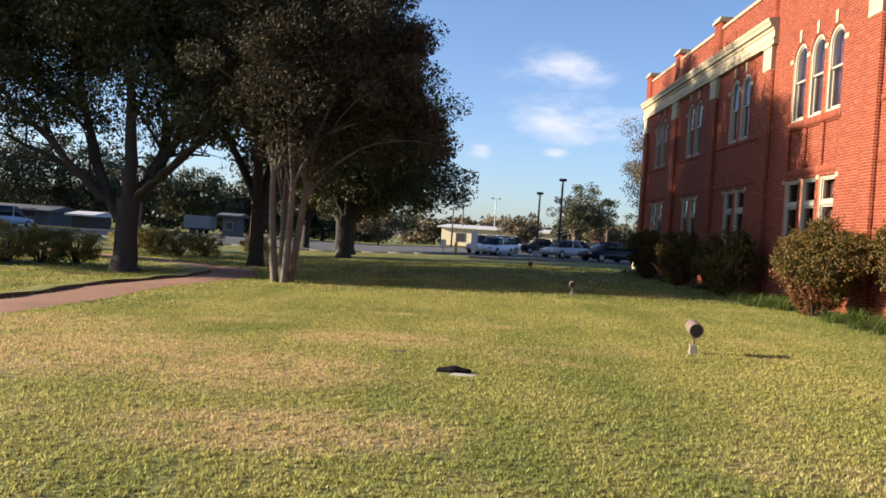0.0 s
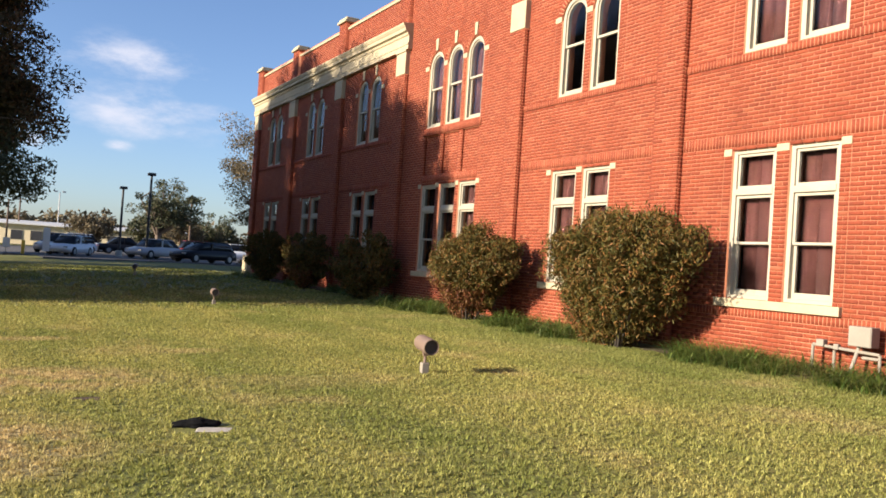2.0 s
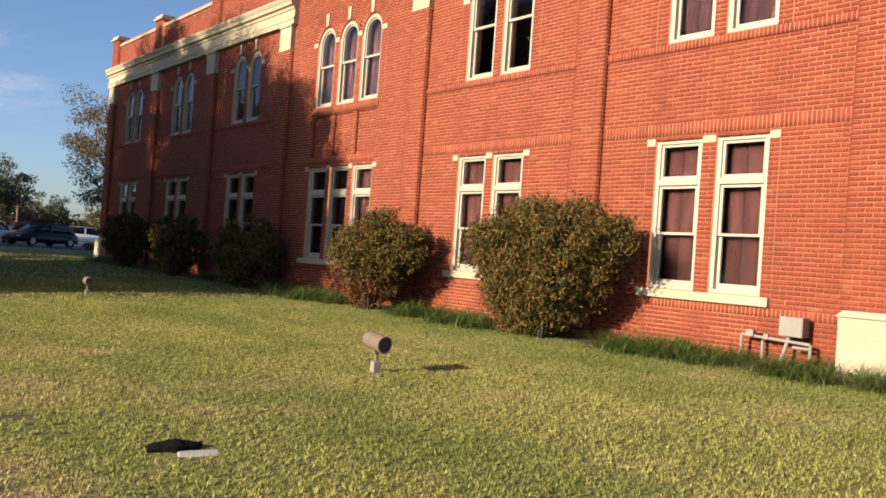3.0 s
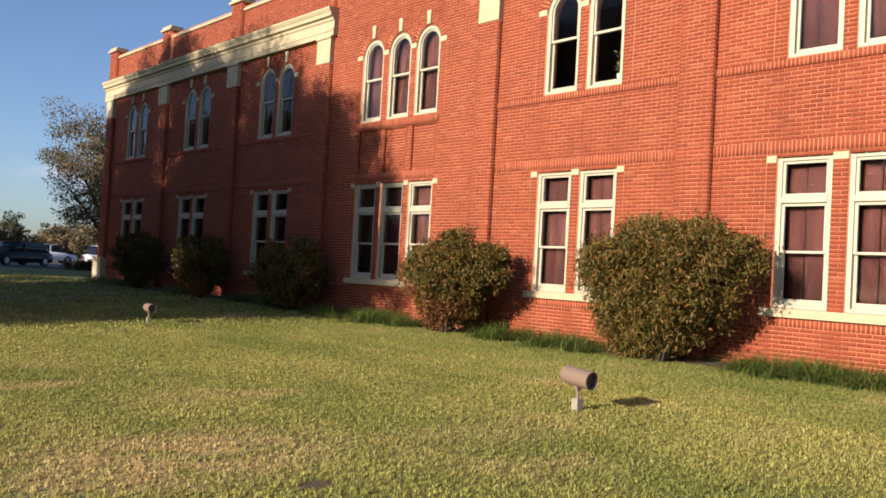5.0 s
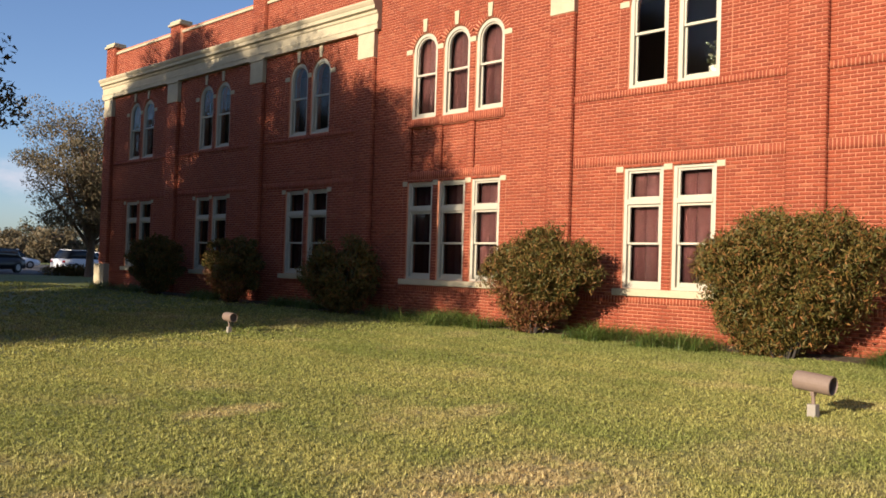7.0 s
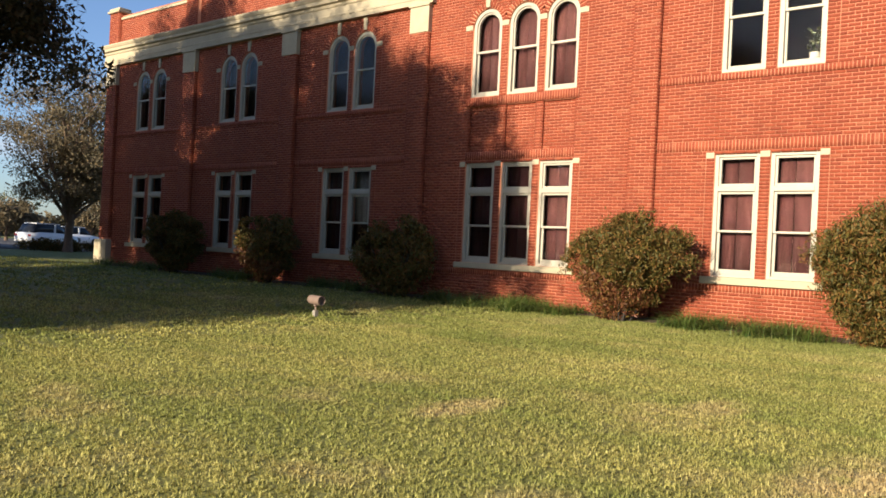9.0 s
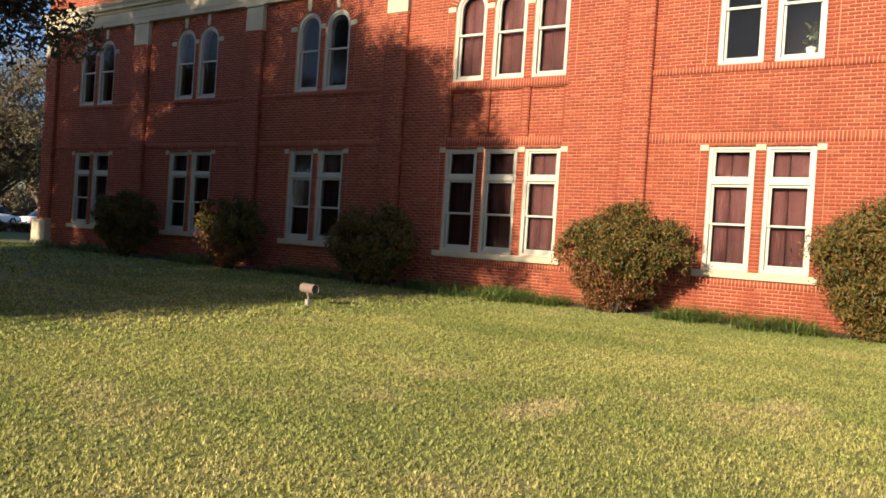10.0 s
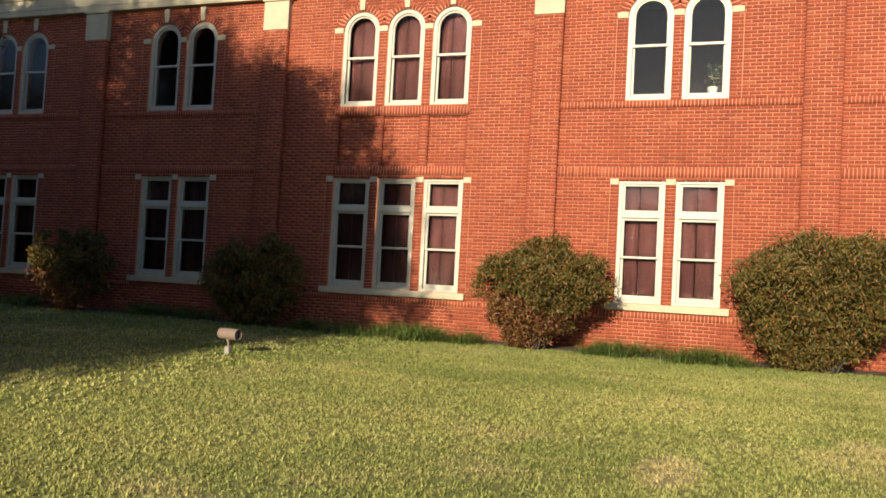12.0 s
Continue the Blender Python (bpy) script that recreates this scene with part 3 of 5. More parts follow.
for b in LOW:
    low, up = LOW[b], UP[b]
    stone("stone_sill", WX - 0.07, WX + 0.10, low[-1] - 0.60, low[0] + 0.60, 1.06, 1.195, wall_west)
    ends = [low[0] + LOW_W / 2 + 0.085, *[(p + q) / 2 for p, q in zip(low, low[1:])], low[-1] - LOW_W / 2 - 0.085]
    for i, y in enumerate(ends):
        inner = 0 < i < len(ends) - 1
        w = (low[0] - low[1] - LOW_W) / 2 - 0.002 if inner else 0.083
        stone("lintel_block", WX - 0.012, WX + 0.05, y - w, y + w, 3.475, 3.592, wall_west)
    ends = [up[0] + UP_R + 0.11, *[(p + q) / 2 for p, q in zip(up, up[1:])], up[-1] - UP_R - 0.11]
    for i, y in enumerate(ends):
        inner = 0 < i < len(ends) - 1
        w = (up[0] - up[1] - UP_W) / 2 - 0.002 if inner else 0.108
        stone("springer_block", WX - 0.014, WX + 0.05, y - w, y + w, 6.75, 6.87, wall_west)
    for y in up:
        bm = boxed(WX - 0.03, WX + 0.05, y - 0.075, y + 0.075, 7.24, 7.56)
        for v in bm.verts:
            if v.co.z < 7.4:
                v.co.y = y + (v.co.y - y) * 0.72
        part("keystone", bm, M_STONE, wall_west)

for i, (ya, yb) in enumerate(PILASTERS):
    stone("capital", PX - 0.025, WX + 0.05, ya - 0.012, yb + 0.012, 6.88, 7.53, wall_west, 0.012)
    if i < 4:
        stone("capital_cap", PX - 0.06, WX + 0.05, ya - 0.045, yb + 0.045, 7.53, 7.59, wall_west, 0.015)
stone("corner_plinth", PX - 0.12, WX + 0.05, 40.05, 40.88, 0.0, 1.26, wall_west, 0.03, "pale stone plinth at the building's corner")

entablature = part("cornice", extruded(((WX + 0.1, 7.59), (PX - 0.03, 7.59), (PX - 0.03, 7.72), (PX - 0.045, 7.72), (PX - 0.045, 7.77), (PX - 0.015, 7.79), (PX - 0.015, 7.98), (PX - 0.05, 8.01), (PX - 0.06, 8.07),
                                        (PX - 0.14, 8.10), (PX - 0.15, 8.19), (PX - 0.17, 8.21), (PX - 0.21, 8.28), (PX - 0.21, 8.32), (WX + 0.1, 8.37)), 0, 0, 24.90, 40.95), M_STONE)
tagged(entablature, "cream moulded stone cornice below the brick parapet", "cornice", kind="structure")
parapet = part("parapet_coping", boxed(WX - 0.05, WX + 0.42, 25.86, 40.10, 9.245, 9.33, bevel=0.02), M_STONE)
tagged(parapet, "pale stone coping on the brick parapet", "coping", kind="structure")
for ya, yb in PILASTERS[:4]:
    post = empty("parapet_post", WX, (ya + yb) / 2, 8.36)
    tagged(post, "brick parapet post with a dark weathered cap", "post", "parapet posts", kind="structure")
    lo, hi = [], []
    for k in range(17):
        z = k * COURSE
        for f, (u0, u1) in enumerate(((-0.325, -0.06), (-0.05, 0.20), (0.21, 0.325)) if k % 2 else ((-0.325, -0.18), (-0.17, 0.09), (0.10, 0.325))):
            lo.append((-0.12, u0, z + 0.005))
            hi.append((0.30, u1, z + 0.062))
    link("post_bricks", boxes_mesh("post_bricks", lo, hi, M_BRICK), post)
    part("core", boxed(-0.112, 0.29, -0.32, 0.32, 0.0, 1.15), M_MORTAR, post)
    part("cap", boxed(-0.20, 0.38, -0.40, 0.40, 1.155, 1.24, bevel=0.02), M_STONE, post)
    part("upper_cap", boxed(-0.15, 0.33, -0.36, 0.36, 1.24, 1.34, bevel=0.03), M_STONE, post)


# windows: built once at the origin, then copied
def arch_ring(bm, x0, x1, half_in, half_out, z0, zs, foot):
    """An upright frame with a round head: inner and outer half widths, from z0 to the spring zs."""
    k = 16
    inner = [(-half_in, z0 + foot)] + [(-half_in * math.cos(math.pi * i / k), zs + half_in * math.sin(math.pi * i / k)) for i in range(k + 1)] + [(half_in, z0 + foot)]
    outer = [(-half_out, z0)] + [(-half_out * math.cos(math.pi * i / k), zs + half_out * math.sin(math.pi * i / k)) for i in range(k + 1)] + [(half_out, z0)]
    rows = [[bm.verts.new((x, *p)) for p in line] for x, line in ((x0, outer), (x0, inner), (x1, inner), (x1, outer))]
    m = len(inner)
    for i in range(m):
        j = (i + 1) % m
        for r in range(4):
            s = (r + 1) % 4
            bm.faces.new((rows[r][i], rows[r][j], rows[s][j], rows[s][i]))
    return bm


def arch_pane(half, z0, zs, x):
    bm = bmesh.new()
    k = 16
    line = [(-half, z0)] + [(-half * math.cos(math.pi * i / k), zs + half * math.sin(math.pi * i / k)) for i in range(k + 1)] + [(half, z0)]
    a = [bm.verts.new((x, *p)) for p in line]
    b = [bm.verts.new((x + 0.005, *p)) for p in line]
    bm.faces.new(a)
    bm.faces.new(b[::-1])
    for i in range(len(a)):
        j = (i + 1) % len(a)
        bm.faces.new((a[i], b[i], b[j], a[j]))
    return bm


def frame_rect(bm, x0, x1, h, z0, z1, w, foot):
    box(bm, x0, x1, -h, -h + w, z0, z1, 0.004)
    box(bm, x0, x1, h - w, h, z0, z1, 0.004)
    box(bm, x0 + 0.001, x1 - 0.001, -h + w, h - w, z1 - w, z1, 0.004)
    box(bm, x0 + 0.001, x1 - 0.001, -h + w, h - w, z0, z0 + foot, 0.004)
    return bm


def pane(bm_args, parent):
    ob = part("pane", boxed(*bm_args), M_GLASS, parent)
    ob.visible_shadow = False
    return ob


def lower_window(name):
    w = empty(name)
    h, x = LOW_W / 2 - 0.004, 0.045
    bm = frame_rect(bmesh.new(), x, x + 0.14, h, 0.0, 2.375, 0.075, 0.06)
    box(bm, x - 0.012, x + 0.13, -h + 0.075, h - 0.075, 1.64, 1.74, 0.006)
    part("window_frame", bm, M_WHITE, w)
    i = h - 0.075
    part("transom_sash", frame_rect(bmesh.new(), x + 0.03, x + 0.08, i, 1.74, 2.30, 0.045, 0.05), M_WHITE, w)
    part("upper_sash", frame_rect(bmesh.new(), x + 0.03, x + 0.07, i, 0.86, 1.64, 0.05, 0.04), M_WHITE, w)
    part("lower_sash", frame_rect(bmesh.new(), x + 0.075, x + 0.115, i, 0.06, 0.90, 0.05, 0.09), M_WHITE, w)
    pane((x + 0.05, x + 0.055, -i + 0.045, i - 0.045, 1.79, 2.255), w)
    pane((x + 0.045, x + 0.05, -i + 0.05, i - 0.05, 0.90, 1.59), w)
    pane((x + 0.09, x + 0.095, -i + 0.05, i - 0.05, 0.15, 0.85), w)
    return w


def blind(name, h, z0, z1, parent, x=0.24):
    """A drawn cloth shade: a leaf for each side with a narrow gap between them."""
    lo, hi = [], []
    for a, b in ((-h, 0.10 * h), (0.16 * h, h)):
        lo.append((x + (0.02 if a > 0 else 0), a, z0))
        hi.append((x + 0.008 + (0.02 if a > 0 else 0), b, z1))
    for z in (0.33, 0.66):          # bars that show through the cloth
        lo.append((x + 0.03, -h, z0 + z * (z1 - z0) - 0.02))
        hi.append((x + 0.045, h, z0 + z * (z1 - z0) + 0.02))
    return link(name, boxes_mesh(name, lo, hi, M_BLIND), parent, "red-brown drawn cloth shade")


def upper_window(name):
    w = empty(name)
    h, x, zs = UP_R - 0.004, 0.045, SPRING - UP_Z0
    part("window_frame", arch_ring(bmesh.new(), x, x + 0.14, h - 0.085, h, 0.0, zs, 0.06), M_WHITE, w)
    i = h - 0.085
    part("upper_sash", arch_ring(bmesh.new(), x + 0.03, x + 0.07, i - 0.04, i, 1.05, zs, 0.05), M_WHITE, w)
    part("lower_sash", frame_rect(bmesh.new(), x + 0.075, x + 0.115, i, 0.06, 1.10, 0.045, 0.075), M_WHITE, w)
    p = part("pane", arch_pane(i - 0.04, 1.10, zs, x + 0.05), M_GLASS, w)
    p.visible_shadow = False
    pane((x + 0.09, x + 0.095, -i + 0.045, i - 0.045, 0.135, 1.055), w)
    return w


count = 0
low_first = up_first = None
for b in LOW:
    for y in LOW[b]:
        count += 1
        m = pose(WX, y, LOW_Z0)
        if low_first is None:
            low_first = w = lower_window("window_1")
            low_blind = blind("blind", 0.36, 0.05, 2.3, w)
            w.matrix_world = m
        else:
            w = copy_thing(low_first, m)
            w.name = "window_%d" % count
        tagged(w, "cream sash window with a transom and red-brown blind" if b > 3 else "cream sash window with a transom, in tree shade", "window", "lower windows", "structure")
    for i, y in enumerate(UP[b]):
        count += 1
        m = pose(WX, y, UP_Z0)
        if up_first is None:
            up_first = w = upper_window("window_%d" % count)
            w.matrix_world = m
        else:
            w = copy_thing(up_first, m)
            w.name = "window_%d" % count
        tagged(w, "round-headed cream sash window under a brick arch", "window", "upper windows", "structure")
        if b in (4, 6):
            blind("blind", 0.36, 0.05, 2.0, w)

# rooms behind the glass, the roof and the other sides
for name, a, label, cat, m in (
        ("floor_ground", (WX + 0.38, 24.0, 4.0, 40.70, 0.70, 0.80), "dim ground floor inside the building", "floor", M_ROOM),
        ("floor_upper", (WX + 0.38, 24.0, 4.0, 40.70, 4.30, 4.50), "dim upper floor inside the building", "floor", M_ROOM),
        ("ceiling", (WX + 0.38, 24.0, 4.0, 40.70, 8.30, 8.55), "roof slab behind the parapet", "roof", M_ROOM),
        ("wall_inside", (WX + 4.2, WX + 4.3, 4.0, 40.70, 0.80, 8.30), "plain dim inner wall of the rooms", "wall", M_ROOM),
        ("wall_north", (WX + 0.38, 24.0, 40.35, 40.70, 0.0, 9.30), "plain brick end wall of the building", "wall", M_BRICK),
        ("wall_south", (WX + 0.01, 24.0, 3.7, 3.99, 0.0, 9.40), "plain brick end wall of the building", "wall", M_BRICK),
        ("wall_east", (24.0, 24.3, 3.7, 40.70, 0.0, 9.30), "plain brick rear wall of the building", "wall", M_BRICK)):
    tagged(part(name, boxed(*a), m), label, cat, kind="structure")


# ---------------------------------------------------------------- trees
def tubes(name, lines, material, sides=7):
    """Tapered limbs: each a list of points and radii."""
    vs, fs, o = [], [], 0
    ang = np.arange(sides) / sides * 2 * math.pi
    for pts, rad in lines:
        pts, rad = np.asarray(pts, float), np.asarray(rad, float)
        t = np.gradient(pts, axis=0)
        t /= np.linalg.norm(t, axis=1)[:, None] + 1e-9
        ref = np.where(np.abs(t[:, :1]) < 0.8, np.array([[1.0, 0, 0]]), np.array([[0, 1.0, 0]]))
        u = np.cross(t, ref)
        u /= np.linalg.norm(u, axis=1)[:, None] + 1e-9
        w = np.cross(t, u)
        ring = pts[:, None] + rad[:, None, None] * (np.cos(ang)[None, :, None] * u[:, None] + np.sin(ang)[None, :, None] * w[:, None])
        vs.append(ring.reshape(-1, 3))
        k = len(pts)
        i = (np.arange(k - 1)[:, None] * sides + np.arange(sides)[None])
        j = (np.arange(k - 1)[:, None] * sides + (np.arange(sides)[None] + 1) % sides)
        fs.append(np.stack([i, j, j + sides, i + sides], -1).reshape(-1, 4) + o)
        o += k * sides
    me = mesh_from(name, np.concatenate(vs), np.concatenate(fs), material)
    me.shade_smooth()
    return me


def leaves(name, centres, size, slim, material, rng, droop=0.0):
    """Diamond-shaped leaves, turned every way."""
    k = len(centres)
    d = rng.normal(size=(k, 3))
    d[:, 2] -= droop
    d /= np.linalg.norm(d, axis=1)[:, None]
    e = np.cross(d, rng.normal(size=(k, 3)))
    e /= np.linalg.norm(e, axis=1)[:, None]
    s = size * rng.uniform(0.6, 1.35, (k, 1))
    nrm = np.cross(d, e) * s * 0.12
    v = np.stack([centres - d * s * 0.5, centres + e * s * slim * 0.5 + nrm, centres + d * s * 0.5, centres - e * s * slim * 0.5 + nrm], 1).reshape(-1, 3)
    f = np.arange(k * 4).reshape(-1, 4)
    return mesh_from(name, v, f, material)


def small_leaves(name, centres, size, slim, material, rng):
    """Small pointed leaves, one triangle each, turned every way."""
    k = len(centres)
    d = rng.normal(size=(k, 3))
    d /= np.linalg.norm(d, axis=1)[:, None]
    e = np.cross(d, rng.normal(size=(k, 3)))
    e /= np.linalg.norm(e, axis=1)[:, None]
    s = size * rng.uniform(0.6, 1.35, (k, 1))
    v = np.stack([centres - d * s * 0.45 - e * s * slim * 0.55, centres - d * s * 0.45 + e * s * slim * 0.55, centres + d * s * 0.65], 1).reshape(-1, 3)
    return mesh_from(name, v, np.arange(k * 3).reshape(-1, 3), material)


def bent(a, b, rng, k=7, lift=0.25, wob=0.06):
    """A limb from a to b that rises first and then spreads."""
    a, b = np.asarray(a, float), np.asarray(b, float)
    mid = (a + b) / 2 + np.array([0, 0, lift * np.linalg.norm(b - a) * 0.5]) + rng.normal(0, wob * np.linalg.norm(b - a), 3)
    t = np.linspace(0, 1, k)[:, None]
    return (1 - t) ** 2 * a + 2 * t * (1 - t) * mid + t * t * b


def tree(name, x, y, trunk, fork, lobes, n_limbs, n_leaves, leaf, bark, leafmat, seed, label, stems=1, slim=0.5, clump=0.55, clumps=170, lean=(0, 0), z0=None, limbs=()):
    """A tree: trunk radius, height of the fork, crown lobes (dx, dy, z, rx, ry, rz) about the trunk, main limbs (start, bend, end, radius)."""
    rng = np.random.default_rng(seed)
    z = float(gz(x, y)) if z0 is None else z0
    top = empty(name, x, y, z)
    lines, tips = [], []
    vol = np.array([l[3] * l[4] * l[5] for l in lobes])
    vol = vol / vol.sum()

    def spot(inner=0.0):
        l = lobes[rng.choice(len(lobes), p=vol)]
        d = rng.normal(size=3)
        d /= np.linalg.norm(d)
        r = (inner + (1 - inner) * rng.uniform() ** 0.5)
        return np.array([l[0] + d[0] * r * l[3], l[1] + d[1] * r * l[4], l[2] + d[2] * r * l[5]])

    starts = []
    for s in range(stems):
        if stems == 1:
            hs = np.array([0, 0.06, 0.2, 0.5, 0.8, 1.0])
            pts = np.column_stack([lean[0] * hs + rng.normal(0, 0.02, 6), lean[1] * hs, hs * fork - 0.1 * (hs == 0)])
            lines.append((pts, trunk * np.array([1.55, 1.25, 1.05, 0.95, 0.98, 1.02])))
            starts.append((pts[-1], trunk))
        else:
            a = 2 * math.pi * s / stems + 0.4
            b = np.array([0.40 * math.cos(a) * trunk * 5, 0.40 * math.sin(a) * trunk * 5, -0.05])
            e = np.array([math.cos(a) * (0.30 + 0.25 * rng.uniform()), math.sin(a) * (0.30 + 0.25 * rng.uniform()), fork * rng.uniform(0.95, 1.4)])
            pts = bent(b, e, rng, 7, 0.1, 0.02)
            lines.append((pts, trunk * np.linspace(1.25, 0.8, 7)))
            starts.append((e, trunk * 0.8))
    per = max(0 if limbs else 1, n_limbs // len(starts))
    for e, r in starts:
        for i in range(per):
            goal = spot(0.45)
            if stems > 1:
                goal = goal * np.array([0.8, 0.8, 1.0])
            p0 = e - np.array([0, 0, rng.uniform(0, 0.25) * fork * (0.5 if stems > 1 else 1)])
            pts = bent(p0, goal, rng, 8, 0.28 if stems == 1 else 0.35)
            r0 = r * (rng.uniform(0.36, 0.62) if i > 4 else rng.uniform(0.55, 0.72))
            lines.append((pts, np.linspace(r0, max(0.02, r0 * 0.15), 8)))
            tips.append(goal)
            for q in range(4):
                k = rng.integers(3, 7)
                g = pts[k] + np.array([0, 0, 0.5]) + rng.normal(0, 1, 3) * np.array([1.3, 1.3, 0.9]) * (1.0 if stems == 1 else 0.6)
                g[2] = max(g[2], fork + 1.1)
                sub = bent(pts[k], g, rng, 5, 0.2)
                lines.append((sub, np.linspace(r0 * 0.32, 0.012, 5)))
                tips.append(g)
    for a, b, c, r in limbs:
        a, b, c = (np.array(q, float) for q in (a, b, c))
        t = np.linspace(0, 1, 12)[:, None]
        mid = 2 * b - (a + c) / 2
        pts = (1 - t) ** 2 * a + 2 * t * (1 - t) * mid + t * t * c + rng.normal(0, 0.035, (12, 3)) * (t > 0)
        lines.append((pts, np.linspace(r, r * 0.3, 12)))
        tips.append(c)
        for q in range(8):
            k = int(rng.integers(4, 12))
            d = pts[k] - pts[k - 2]
            d = d / np.linalg.norm(d) + rng.normal(0, 0.55, 3) + np.array([0, 0, 0.25])
            g = pts[k] + d / np.linalg.norm(d) * rng.uniform(1.0, 2.3)
            sub = bent(pts[k], g, rng, 6, 0.1, 0.08)
            lines.append((sub, np.linspace(r * (0.5 - 0.03 * k), 0.018, 6)))
            tips.append(g)
            for w in range(4):
                m = int(rng.integers(2, 6))
                e = sub[m] + rng.normal(0, 0.55, 3) + np.array([0, 0, 0.2])
                lines.append((bent(sub[m], e, rng, 4, 0.1), np.linspace(0.022, 0.008, 4)))
                tips.append(e)
    link("trunk", tubes("trunk", lines, bark, 8), top)
    if limbs:           # the lower limbs are mostly bare
        tips = [q for q in tips if q[2] > 5.8 or (q[2] > 4.2 and rng.uniform() < 0.45)]
    while len(tips) < clumps:
        tips.append(spot(0.35))
    tips = np.array(tips)
    pick = rng.integers(0, len(tips), n_leaves)
    spread = clump * rng.uniform(0.7, 1.3, (len(tips), 1))[pick]
    d = rng.normal(size=(n_leaves, 3))
    d *= (rng.uniform(size=(n_leaves, 1)) ** 0.42) / np.linalg.norm(d, axis=1)[:, None]
    c = tips[pick] + d * spread * 1.75 * np.array([1, 1, 0.72])
    link("crown", small_leaves("crown", c, leaf, slim, leafmat, rng), top)
    tagged(top, label, "tree")
    return top


OAK_LIMBS = (((-0.2, 0, 1.3), (-1.2, 0.3, 2.5), (-4.0, 0.6, 3.9), 0.17), ((-0.8, 0.2, 2.1), (-2.2, -0.2, 3.6), (-3.9, -0.6, 5.3), 0.15), ((-0.7, 0.3, 2.0), (-1.7, 0.9, 4.4), (-2.6, 1.4, 7.4), 0.19),
             ((0, 0, 2.1), (0.1, -0.4, 4.4), (-0.4, -0.8, 7.8), 0.25), ((0.1, 0, 2.2), (1.2, 0.6, 4.2), (2.0, 1.2, 7.2), 0.20), ((0.2, 0.1, 2.2), (1.5, 0.2, 3.6), (4.0, 0.4, 6.0), 0.17),
             ((0.2, -0.1, 2.2), (1.1, -0.7, 2.9), (2.7, -1.2, 4.4), 0.11), ((0, 0.2, 2.2), (0.4, 2.0, 4.2), (0.6, 3.6, 7.4), 0.18))
tree("oak_tree", -9.2, 25.9, 0.36, 2.2, ((-0.2, 1.1, 8.7, 4.4, 4.1, 2.8), (0.2, 4.0, 10.7, 4.6, 4.0, 3.2), (-3.6, 0.8, 8.0, 3.2, 3.4, 2.4), (2.8, 1.6, 8.2, 2.8, 3.4, 2.4), (-5.4, 0.2, 7.4, 2.4, 2.4, 2.2)), 0, 250000, 0.115, M_BARK, M_OAK, 3,
     "large spreading oak with dark leaves beside the path", clumps=900, clump=0.50, limbs=OAK_LIMBS)
tree("myrtle_tree", -4.0, 23.4, 0.095, 2.2, ((0.1, 1.9, 7.1, 3.4, 3.0, 2.9), (1.3, 1.4, 5.6, 2.5, 2.2, 1.7), (3.1, 1.8, 4.8, 1.5, 1.5, 1.3), (-1.2, 1.2, 6.0, 1.9, 2.0, 2.0), (-0.9, 3.9, 9.0, 2.9, 2.4, 2.0)), 24, 210000, 0.10, M_SMOOTH_BARK, M_MYRTLE, 5,
     "multi-stemmed crape myrtle with smooth pale trunks", stems=4, clump=0.38, clumps=520)
tree("oak_tree", -6.9, 33.2, 0.28, 2.4, ((-0.5, 2.5, 9.9, 5.0, 6.0, 4.2), (1.2, 4.5, 7.0, 3.8, 4.0, 2.4)), 13, 150000, 0.165, M_BARK, M_OAK, 7,
     "large oak with a rounded dark crown", clumps=560, clump=0.47)
tree("oak_tree", -5.3, 48.5, 0.36, 2.4, ((0, 0, 7.2, 5.4, 5.6, 3.6), (2.0, 0.0, 6.0, 3.6, 4.4, 2.2)), 12, 40000, 0.21, M_BARK, M_OAK, 8,
     "large oak with a rounded dark crown", clumps=220, clump=0.7)
tree("oak_tree", -6.1, 57.5, 0.40, 2.4, ((0, 0, 7.4, 6.2, 6.0, 4.0), (3.6, 0, 5.4, 4.2, 4.4, 2.2)), 12, 40000, 0.24, M_BARK, M_OAK, 9,
     "large oak with low limbs at the edge of the parking lot", clumps=230, clump=0.75)
tree("oak_tree", -8.0, 68.0, 0.36, 2.4, ((0, 0, 7.0, 5.6, 5.4, 3.6),), 9, 18000, 0.34, M_BARK, M_OAK, 10, "large oak at the edge of the parking lot", clumps=150, clump=0.8)
tree("oak_tree", -11.6, 73.4, 0.33, 2.4, ((0, 0, 6.6, 5.2, 5.2, 3.2),), 8, 16000, 0.34, M_BARK, M_OAK, 13, "oak standing behind others near the parking lot", clumps=140, clump=0.8)
for i, (tx, ty) in enumerate(((-29.0, 28.0), (-30.0, 34.5), (-31.5, 41.5), (-34.0, 49.5))):
    tree("oak_tree", tx, ty, 0.36, 3.6, ((0, 0, 10.0, 5.0, 4.2, 3.4),), 9, 7000, 0.30, M_BARK, M_OAK, 110 + i, "tall oak with a high dark crown near the street", clumps=85, clump=0.5)
for i, (tx, ty) in enumerate(((-22.0, 27.4), (-22.8, 33.9))):
    tree("oak_tree", tx, ty, 0.34, 2.8, ((0, 0, 7.6, 4.4, 4.0, 3.0), (1.2, 1.0, 9.4, 3.2, 3.0, 2.0)), 11, 12500, 0.26, M_BARK, M_OAK, 130 + i, "spreading oak with a dark crown across the path", clumps=120, clump=0.6)
